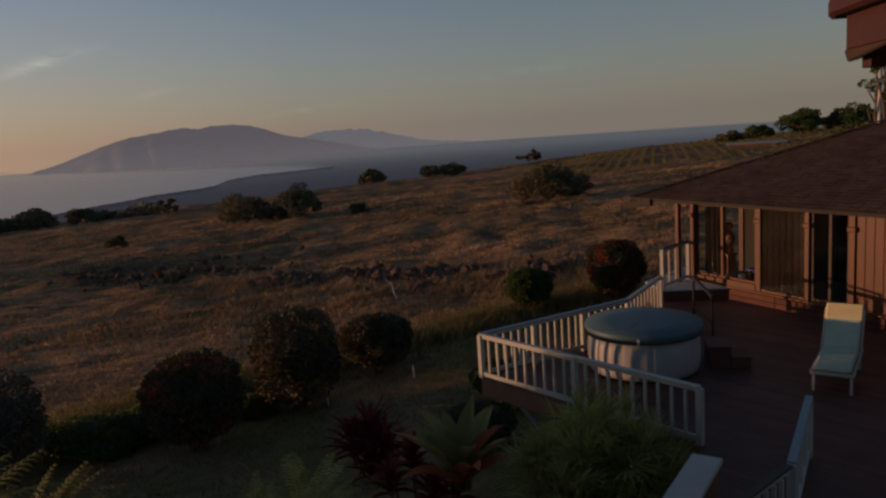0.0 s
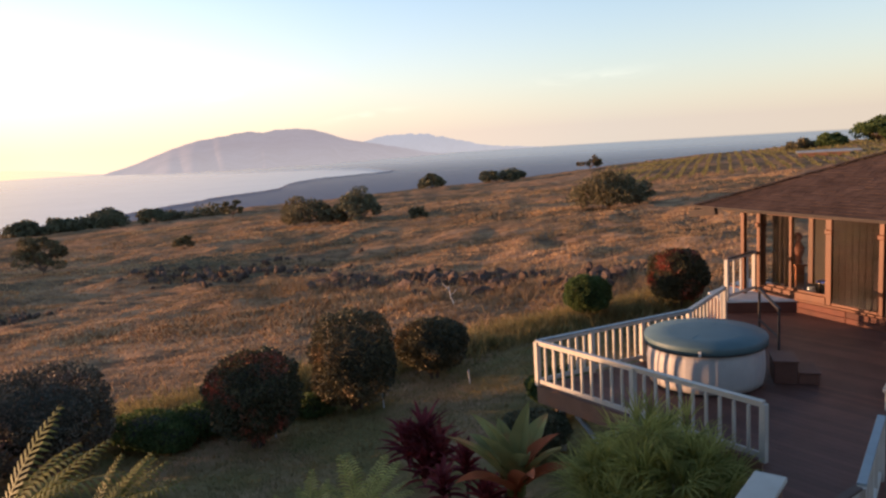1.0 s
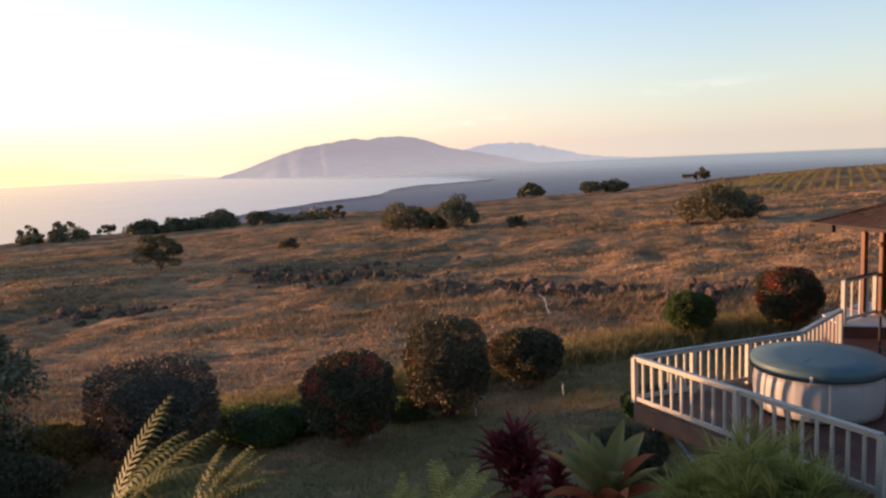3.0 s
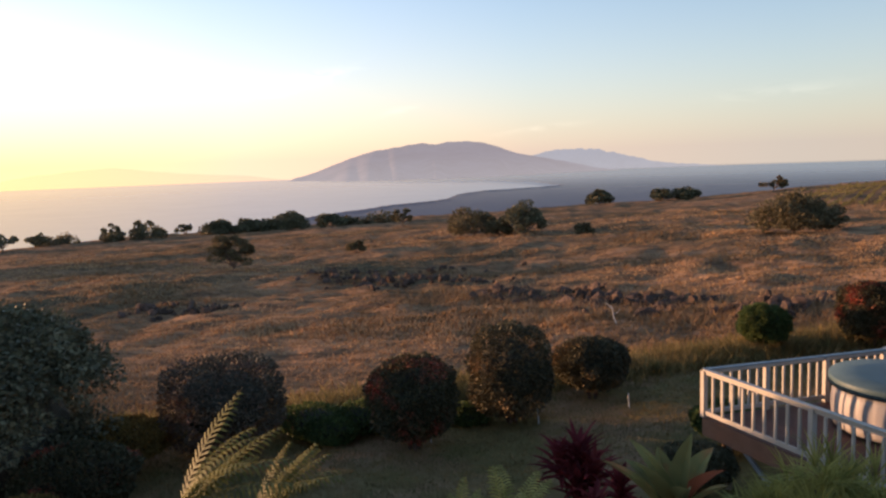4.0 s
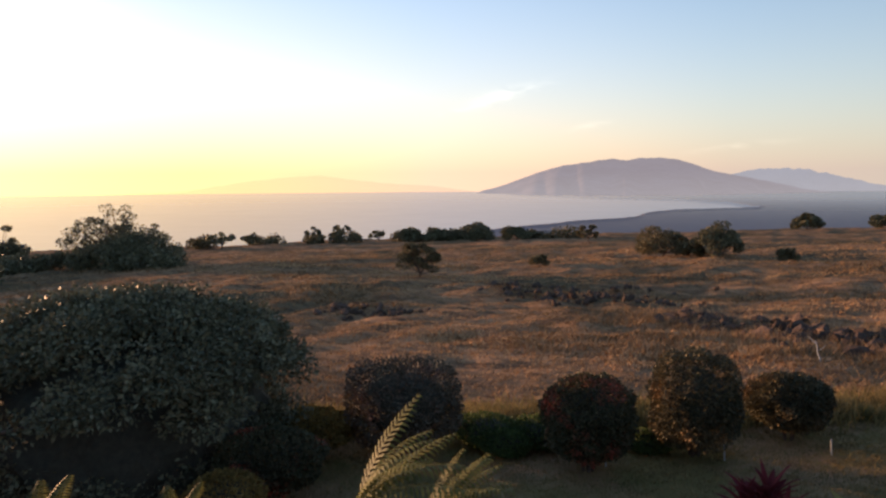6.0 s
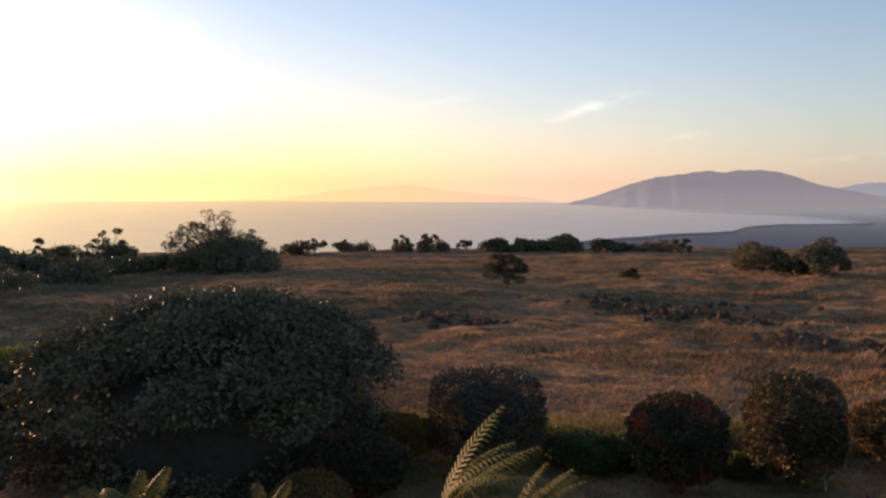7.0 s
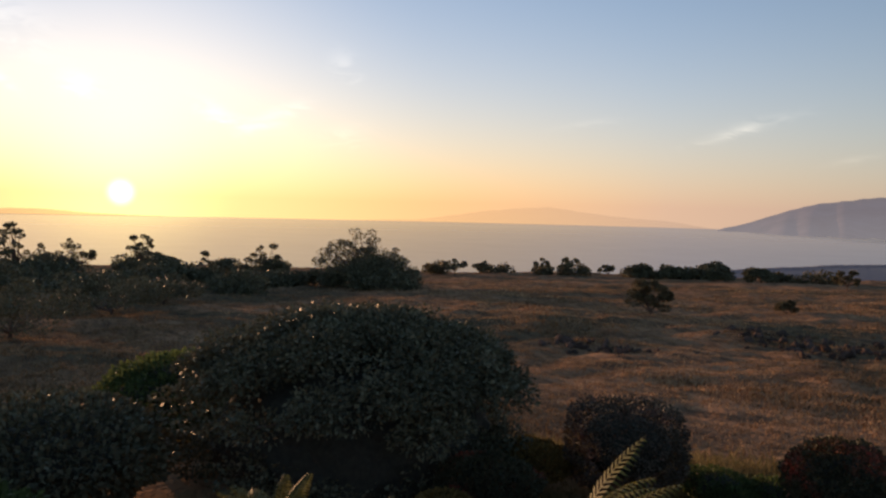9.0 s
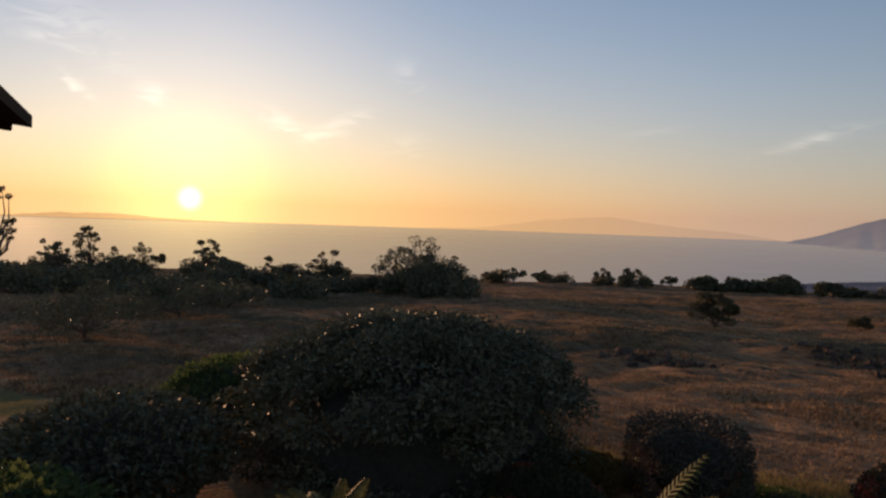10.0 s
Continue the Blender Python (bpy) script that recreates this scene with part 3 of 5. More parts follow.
def shrub(x, y, w, d, h, mat, label, seed, n=17000, stem=0.35, power=2.4, size=0.070, lean=0.0, group="clipped shrubs along the lawn"):
    """A clipped shrub on a short stem: stem, dark core for the shaded inside, leafy outside."""
    rng = np.random.default_rng(seed)
    z = ground_z(x, y)
    ob = tagged(empty("shrub", Matrix.Translation((x, y, z))), label, "shrub", group)
    bm = bmesh.new()
    for k in range(4):
        a = k * 1.57 + seed
        limb(bm, (0.08 * math.cos(a), 0.08 * math.sin(a), -0.1), (0.3 * w * math.cos(a), 0.3 * w * math.sin(a), stem + 0.3 * h), 0.05, 0.02, 6, 0.05, seed + k)
    part("stem", bm, M["bark"], ob)
    c = np.array((0.0, 0.0, stem + (h - stem) / 2))
    rad = np.array((w, d, (h - stem) / 2))
    v = unit(n, rng)
    dirs = barrel(v, power)
    lump = np.array([1 + 0.17 * noise.noise(Vector(p) * 2.3 + Vector((seed, 0, 0))) + 0.08 * noise.noise(Vector(p) * 7) for p in v])
    pts = dirs * (lump * (1.02 - 0.22 * rng.random(n) ** 2))[:, None] * rad + c
    pts[:, 0] += lean * pts[:, 2]
    q, f = leaves(pts, size, rng, 0.1, 0.32, v)
    soup("crown", q.tolist(), f.tolist(), mat, ob)
    core_blob("inner_crown", c, rad * 0.86, M["core_shade"], ob, seed)
    return ob


def tree(x, y, w, h, mat, label, seed, clumps=26, per=160, size=0.35, trunk=0.12, low=0.3, flat=0.55, sparse=False, group="pasture trees", name="tree", base=None, depth=None):
    """A tree: a tapered forked trunk with limbs, and a crown of many uneven clumps of leaves."""
    rng = np.random.default_rng(seed)
    z = ground_z(x, y) if base is None else base
    ob = tagged(empty(name, Matrix.Translation((x, y, z))), label, "tree", group)
    bm = bmesh.new()
    centres = []
    dep = depth or w
    for k in range(clumps):
        a, r = rng.random() * 2 * math.pi, math.sqrt(rng.random())
        top = 1 - 0.55 * r * r
        zz = h * (low + (top - low) * (0.15 + 0.85 * rng.random() ** 0.6))
        centres.append(Vector((r * 0.82 * w * math.cos(a), r * 0.82 * dep * math.sin(a), zz)))
    fork = Vector((0.05 * w, 0, h * low * 0.75))
    limb(bm, (0, 0, -0.3), fork, trunk * 1.5, trunk, 8, trunk * 0.6, seed)
    for k, c in enumerate(centres):
        if k % 2 == 0 or sparse:
            limb(bm, fork, c, trunk * 0.55, trunk * 0.12, 5, 0.06 * h, seed + k, 3)
    part("trunk", bm, M["bark"], ob)
    pts, outs = [], []
    for c in centres:
        cr = (0.10 + 0.22 * rng.random()) * (0.52 if sparse else 1.2) * w
        v = unit(per, rng)
        pts.append(v * (0.35 + 0.65 * rng.random((per, 1)) ** 0.5) * np.array((cr, cr, cr * flat)) + np.array(c))
        outs.append(v)
    q, f = leaves(np.concatenate(pts), size, rng, 0.0, 0.33, np.concatenate(outs))
    soup("crown", q.tolist(), f.tolist(), mat, ob)
    return ob


def blade_strip(p, ways, width, mat_index=0, fold=0.0, taper=1.0):
    """A long leaf along the points of ways from p: returns verts and faces; folded a little along its middle."""
    verts, faces = [], []
    n = len(ways)
    for i, c in enumerate(ways):
        t = (ways[min(i + 1, n - 1)] - ways[max(i - 1, 0)]).normalized()
        s = t.cross(Vector((0, 0, 1)))
        s = s.normalized() if s.length > 1e-4 else Vector((1, 0, 0))
        f = i / (n - 1)
        wv = width * (math.sin(math.pi * min(1, 0.18 + 0.82 * f)) ** 0.8 if taper else 1.0)
        if i == n - 1:
            wv = 0.002
        up = s.cross(t) * fold * wv
        verts += [c - s * wv / 2 + up, c, c + s * wv / 2 + up]
    for i in range(n - 1):
        a = 3 * i
        faces += [(a, a + 1, a + 4, a + 3), (a + 1, a + 2, a + 5, a + 4)]
    return verts, faces


def arch(p, az, length, rise, bend, n=7):
    """Points of an arching leaf: rise is its angle at the foot, bend how far it turns over, in degrees."""
    out, c = [], Vector(p)
    d = heading(az)
    for i in range(n):
        out.append(c.copy())
        e = radians(rise - bend * i / (n - 1))
        c = c + (d * math.cos(e) + Vector((0, 0, math.sin(e)))) * length / (n - 1)
    return out


def join(chunks):
    verts, faces = [], []
    for v, f in chunks:
        k = len(verts)
        verts += [tuple(p) for p in v]
        faces += [tuple(i + k for i in q) for q in f]
    return verts, faces


def ti_plant(x, y, z0, heads, mat, label, seed):
    """Cane plant with tufts of strap leaves. heads: (dx, dy, height, leaf length, leaves)."""
    rnd = random.Random(seed)
    ob = tagged(empty("ti_plant", Matrix.Translation((x, y, z0))), label, "plant", "garden plants")
    for k, (dx, dy, hh, ln, n) in enumerate(heads):
        bm = bmesh.new()
        limb(bm, (0.3 * dx, 0.3 * dy, -0.3), (dx, dy, hh), 0.035, 0.022, 6, 0.04, seed + k)
        part("cane", bm, M["bark"], ob)
        chunks = []
        for i in range(n):
            f = i / n
            ways = arch((dx, dy, hh - 0.35 * (1 - f)), i * 137.5 + rnd.uniform(-15, 15), ln * rnd.uniform(0.75, 1.1), 20 + 62 * f, 55 * rnd.uniform(0.5, 1.2))
            chunks.append(blade_strip(None, ways, 0.12 * rnd.uniform(0.8, 1.2), fold=0.25))
        v, f = join(chunks)
        soup("leaf_tuft", v, f, mat, ob)
    return ob


def fern(x, y, z0, n, length, mat, label, seed, rise=(35, 75), az_range=(0, 360), name="tree_fern", trunk=True):
    """Arching fronds, each a tapering rib with two close rows of drooping leaflets."""
    rnd = random.Random(seed)
    ob = tagged(empty(name, Matrix.Translation((x, y, z0))), label, "fern", "garden plants")
    if trunk:
        g = ground_z(x, y) - z0
        bm = bmesh.new()
        limb(bm, (0, 0, g - 0.1), (0, 0, 0.02), 0.11, 0.08, 8, 0.05, seed)
        part("trunk", bm, M["bark"], ob)
    steps = 21
    for k in range(n):
        az = az_range[0] + (az_range[1] - az_range[0]) * (k + rnd.uniform(-0.3, 0.3)) / max(1, n - 1)
        ln = length * rnd.uniform(0.78, 1.12)
        ways = arch((0, 0, 0), az, ln, rnd.uniform(*rise), rnd.uniform(30, 70), steps + 2)
        chunks = [blade_strip(None, ways, 0.016)]
        for i in range(3, steps + 1):
            c = ways[i]
            t = (ways[i + 1] - ways[i - 1]).normalized()
            s = t.cross(Vector((0, 0, 1))).normalized()
            f = i / (steps + 1)
            pl = 0.20 * ln * (math.sin(math.pi * (0.10 + 0.86 * f)) ** 0.8) * rnd.uniform(0.85, 1.1)
            for sgn in (-1, 1):
                way = (s * sgn * 0.85 + t * 0.6).normalized()
                mid = c + way * pl * 0.5 + Vector((0, 0, -0.04 * pl))
                tip = c + way * pl + Vector((0, 0, -0.34 * pl))
                wd = t * 0.014 * ln
                chunks.append(([c - wd * 0.5, mid - wd * 0.85, tip, mid + wd * 0.85, c + wd * 0.5], [(0, 1, 3, 4), (1, 2, 3)]))
        v, f = join(chunks)
        soup("frond", v, f, mat, ob)
    return ob


def fan_palm(x, y, z0, crowns, label, seed):
    """A clump of small palms: thin stems, each leaf a fan of narrow segments."""
    rnd = random.Random(seed)
    ob = tagged(empty("palm_clump", Matrix.Translation((x, y, z0))), label, "palm", "garden plants")
    for k in range(crowns):
        a = rnd.uniform(0, 360)
        r = 1.08 * math.sqrt(rnd.random())
        c = heading(a) * r * Vector((1.0, 1.0, 1.0)).x
        hh = 1.62 * (1 - 0.5 * (r / 1.08) ** 2) * rnd.uniform(0.5, 1.04)
        bm = bmesh.new()
        limb(bm, (c.x * 0.6, c.y * 0.6, -0.2), (c.x, c.y, hh), 0.016, 0.01, 5, 0.05, seed + k)
        part("stem", bm, M["bark"], ob)
        chunks = []
        for j in range(5):
            faz, rise = rnd.uniform(0, 360), rnd.uniform(5, 75)
            d = heading(faz, rise)
            hub = Vector((c.x, c.y, hh)) + d * 0.2
            for i in range(9):
                az = faz + (i - 4) * 19
                chunks.append(blade_strip(None, arch(hub, az, rnd.uniform(0.40, 0.58), rise + rnd.uniform(-8, 8), rnd.uniform(15, 60), 5), 0.026, fold=0.2))
        v, f = join(chunks)
        soup("fan_leaves", v, f, M["leaf_palm"], ob)
    return ob


# dark colour stands for the shade among the inner leaves
M["core_shade"] = material("core_shade", (0.036, 0.033, 0.024), (0.065, 0.058, 0.040), 8, 0.95, 30, 0.5)

# ---- deck ----
# cap rail colour carries the blue-grey sky reflected on its top
M["sky_cap"] = material("sky_cap", (0.27, 0.31, 0.33), (0.20, 0.24, 0.26), 3, 0.5, 50, 0.1)
A, B, K, J = Vector((-1.28, 14.46)), Vector((2.31, 11.11)), Vector((1.95, 16.99)), Vector((3.0, 18.86))
DECK = [A, K, J, Vector((3.3, 20.4)), Vector((13.0, 20.4)), Vector((13.0, 1.6)), Vector((1.15, 1.6)), Vector((1.15, 7.55)), Vector((1.75, 8.55)), B]
DECK_DIR = (B - A).normalized()
DECK_ACROSS = Vector((-DECK_DIR.y, DECK_DIR.x))


def clip(poly, nrm, c, keep_below):
    out = []
    for p, q in zip(poly, poly[1:] + poly[:1]):
        dp, dq = nrm.dot(p) - c, nrm.dot(q) - c
        if not keep_below:
            dp, dq = -dp, -dq
        if dp <= 0:
            out.append(p)
        if (dp < 0 < dq) or (dq < 0 < dp):
            out.append(p.lerp(q, dp / (dp - dq)))
    return out


def prism(poly, z0, z1):
    bm = bmesh.new()
    lo, hi = [bm.verts.new((p.x, p.y, z0)) for p in poly], [bm.verts.new((p.x, p.y, z1)) for p in poly]
    n = len(poly)
    bm.faces.new(hi), bm.faces.new(lo[::-1])
    for i in range(n):
        bm.faces.new((lo[i], lo[(i + 1) % n], hi[(i + 1) % n], hi[i]))
    bmesh.ops.recalc_face_normals(bm, faces=bm.faces)
    return bm


def make_deck():
    deck = tagged(empty("deck", Matrix.Translation((0, 0, 0))), "raised reddish-brown timber deck on posts above the lawn", "deck", kind="structure")
    # joists below the boards
    part("deck_frame", prism([p + (Vector((5, 13)) - p).normalized() * 0.12 for p in DECK], -0.30, -0.035), M["dark_wood"], deck)
    lo = min(DECK_ACROSS.dot(p) for p in DECK)
    hi = max(DECK_ACROSS.dot(p) for p in DECK)
    c = lo
    while c < hi:
        poly = clip(clip(DECK, DECK_ACROSS, c + 0.142, True), DECK_ACROSS, c, False)
        if len(poly) > 2:
            part("board", prism(poly, -0.032, 0.0), M["deck_wood"], deck)
        c += 0.146
    for p, q in ((A, B), (A, K), (K, J), (B, Vector((1.75, 8.55))), (Vector((1.75, 8.55)), Vector((1.15, 7.55)))):
        d = (q - p).normalized() * 0.02
        part("fascia", beam((p.x - d.x, p.y - d.y, -0.19), (q.x + d.x, q.y + d.y, -0.19), 0.045, 0.34), M["fascia_wood"], deck)
    for f in (0.06, 0.5, 0.93):
        p = A.lerp(B, f) + DECK_ACROSS * 0.35
        g = ground_z(p.x, p.y)
        part("deck_post", box(0.11, 0.11, -0.3 - g + 0.2, pose(p.x, p.y, (g - 0.2 - 0.3) / 2), 0.006), M["grey_wood"], deck)
    for f in (0.4, 0.9):
        p = A.lerp(K, f) - DECK_ACROSS * 0.0 + DECK_DIR * 0.35
        g = ground_z(p.x, p.y)
        part("deck_post", box(0.11, 0.11, -0.3 - g + 0.2, pose(p.x, p.y, (g - 0.2 - 0.3) / 2), 0.006), M["grey_wood"], deck)
    p, q = A.lerp(B, 0.10) + DECK_ACROSS * 0.35, A.lerp(B, 0.34) + DECK_ACROSS * 0.35
    part("brace", beam((p.x, p.y, -0.38), (q.x, q.y, ground_z(q.x, q.y) + 0.1), 0.05, 0.09), M["grey_wood"], deck)
    return deck


make_deck()


def railing(a, b, bays, pickets, label, z=0.0, h=0.95, z2=None, mat="white_paint", cap="white_paint", skip=()):
    """Posts, a flat cap rail, a bottom rail and square pickets from a to b, with the foot at z (z2 at b)."""
    a, b = Vector(a), Vector(b)
    z2 = z if z2 is None else z2
    ob = tagged(empty("railing", Matrix.Translation((a.x, a.y, z))), label, "railing", "deck railings")
    o = Vector((a.x, a.y, z))
    pa, pb = Vector((0, 0, 0)), Vector((b.x, b.y, z2)) - o
    d = (pb - pa)
    up = Vector((0, 0, 1))
    part("cap_rail", beam(pa + up * (h - 0.017), pb + up * (h - 0.017), 0.10, 0.034, 0.005), M[cap], ob)
    part("top_rail", beam(pa + up * (h - 0.069), pb + up * (h - 0.069), 0.04, 0.065), M[mat], ob)
    part("bottom_rail", beam(pa + up * 0.10, pb + up * 0.10, 0.045, 0.085), M[mat], ob)
    turn = math.degrees(math.atan2(d.y, d.x))
    for i in range(bays + 1):
        if i in skip:
            continue
        p = pa + d * (i / bays)
        part("post", box(0.10, 0.10, h - 0.04, pose(p.x, p.y, p.z + (h - 0.04) / 2, 0, 0, turn), 0.006), M[mat], ob)
    for i in range(bays):
        for j in range(1, pickets + 1):
            p = pa + d * ((i + j / (pickets + 1)) / bays)
            part("picket", box(0.045, 0.045, h - 0.24, pose(p.x, p.y, p.z + 0.12 + (h - 0.24) / 2, 0, 0, turn), 0.004), M[mat], ob)
    return ob


railing(A, B, 2, 9, "white painted wooden railing along the deck's front edge")
railing(A, K, 3, 6, "white painted wooden railing along the deck's garden side", skip=(0,), cap="sky_cap")
railing(K, J, 1, 9, "short white railing rising towards the house landing", z2=0.12, skip=(0,))
railing((3.33, 20.53), (4.25, 21.7), 1, 3, "white railing with a dark cap on the house landing", z=0.33, h=1.15, cap="dark_wood")
railing((3.72, 10.62), (2.80, 8.52), 1, 3, "pale grey-white railing beside the near deck steps", cap="sky_cap")
railing((2.74, 8.44), (1.75, 7.35), 1, 7, "sunlit white railing turning towards the balcony", cap="dark_wood", skip=(0,))


def ledge():
    ob = tagged(empty("planter_wall", Matrix.Translation((1.56, 8.0, 0.0))), "low white-capped wall at the deck's corner", "wall", kind="structure")
    part("wall_body", box(0.28, 1.35, 1.0, pose(0, 0, 0.40, 0, 0, -26), 0.01), M["fascia_wood"], ob)
    part("wall_cap", box(0.36, 1.45, 0.07, pose(0, 0, 0.935, 0, 0, -26), 0.012), M["white_paint"], ob)


ledge()


# ---- hot tub ----
def hot_tub(x, y, r=1.10):
    ob = tagged(empty("hot_tub", Matrix.Translation((x, y, 0))), "round hot tub with a ribbed white skirt and closed teal cover", "hot tub")
    part("base", lathe([(r * 0.90, 0.0), (r * 0.90, 0.06)], 48), M["dark_wood"], ob)
    # skirt of slightly bulging upright panels
    bm = bmesh.new()
    n, rows = 144, 7
    rings = []
    for j in range(rows):
        f = j / (rows - 1)
        ring = []
        for i in range(n):
            rr = r * (0.925 + 0.06 * math.sin(math.pi * (0.15 + 0.7 * f))) - (0.016 if i % 6 == 0 else 0.0)
            a = 2 * math.pi * i / n
            ring.append(bm.verts.new((rr * math.cos(a), rr * math.sin(a), 0.05 + 0.72 * f)))
        rings.append(ring)
    for p, q in zip(rings, rings[1:]):
        for i in range(n):
            bm.faces.new((p[i], p[(i + 1) % n], q[(i + 1) % n], q[i])).smooth = True
    bm.faces.new(rings[-1]), bm.faces.new(rings[0][::-1])
    part("skirt", bm, M["tub_skirt"], ob, "white ribbed skirt")
    part("rim", lathe([(r * 0.95, 0.765), (r * 1.0, 0.78), (r * 1.0, 0.80), (r * 0.95, 0.81)], 64), M["tub_skirt"], ob)
    cover = part("cover", lathe([(r * 1.00, 0.80), (r * 1.025, 0.815), (r * 1.03, 0.94), (r * 1.015, 0.975), (r * 0.6, 1.005), (r * 0.01, 1.015)], 64), M["tub_cover"], ob, "padded teal vinyl cover")
    part("seam", box(2 * r * 0.6, 0.012, 0.006, pose(0, 0, 1.01, 0, 0, 62)), M["tub_cover"], cover)
    bm = bmesh.new()
    nn = 96
    for i in range(nn):
        a, b = 2 * math.pi * i / nn, 2 * math.pi * (i + 1) / nn
        rr = r * 1.032
        vs = [bm.verts.new((rr * math.cos(t), rr * math.sin(t), z)) for t, z in ((a, 0.805), (b, 0.805), (b, 0.83), (a, 0.83))]
        bm.faces.new(vs)
    bmesh.ops.remove_doubles(bm, verts=bm.verts, dist=0.0005)
    bmesh.ops.solidify(bm, geom=bm.faces, thickness=0.008)
    part("piping", bm, M["dark_metal"], cover)
    for az in (168,):
        v = heading(az) * (r * 1.035)
        part("strap", box(0.05, 0.012, 0.10, pose(v.x, v.y, 0.86, 0, 0, az), 0.003), M["grey_wood"], cover, "pale buckle strap")
    return ob


hot_tub(2.0, 14.9, 1.13)


def tub_steps(x, y, turn):
    ob = tagged(empty("tub_steps", pose(x, y, 0, 0, 0, turn)), "dark wooden two-tread step beside the hot tub", "steps")
    part("upper_box", box(0.42, 0.70, 0.42, pose(-0.2, 0, 0.21), 0.01), M["deck_wood"], ob)
    part("upper_tread", box(0.46, 0.75, 0.035, pose(-0.2, 0, 0.438), 0.006), M["deck_wood"], ob)
    part("lower_box", box(0.36, 0.70, 0.2, pose(0.2, 0, 0.10), 0.01), M["deck_wood"], ob)
    part("lower_tread", box(0.38, 0.75, 0.035, pose(0.215, 0, 0.22), 0.006), M["deck_wood"], ob)


tub_steps(3.68, 15.0, -5)


def hand_rail():
    ob = tagged(empty("handrail", Matrix.Translation((3.68, 18.2, 0.0))), "black metal handrail on the house steps", "handrail")
    p, q = Vector((0, 0, 0)), Vector((0.15, -1.25, 0))
    part("post", box(0.05, 0.05, 1.10, pose(p.x, p.y, 0.55), 0.006), M["dark_metal"], ob)
    part("post", box(0.05, 0.05, 0.92, pose(q.x, q.y, 0.46), 0.006), M["dark_metal"], ob)
    part("top_rail", beam((p.x, p.y + 0.05, 1.13), (q.x, q.y - 0.05, 0.93), 0.07, 0.05), M["dark_metal"], ob)
    part("lower_rail", beam((p.x, p.y, 0.38), (q.x, q.y, 0.30), 0.04, 0.04), M["dark_metal"], ob)


hand_rail()

# ---- house ----
W1, W2 = Vector((4.38, 21.57, 0)), Vector((7.16, 17.415, 0))
WD = (W2 - W1).normalized()
WN = Vector((-WD.y, WD.x, 0))
if WN.x < 0:
    WN = -WN                         # into the house
FLOOR, HEAD = 0.32, 2.58


def on_wall(s, n, z):
    """A place s metres along the front wall from its corner, n metres inwards, at height z."""
    return W1 + WD * s + WN * n + Vector((0, 0, z))


WALL_TURN = math.degrees(math.atan2(WD.y, WD.x))


def wall_box(s0, s1, n0, n1, z0, z1, bevel=0.005):
    c = on_wall((s0 + s1) / 2, (n0 + n1) / 2, (z0 + z1) / 2)
    return box(s1 - s0, n1 - n0, z1 - z0, Matrix.Translation(c) @ pose(0, 0, 0, 0, 0, WALL_TURN) @ Matrix.Diagonal((1, 1, 1, 1)), bevel)


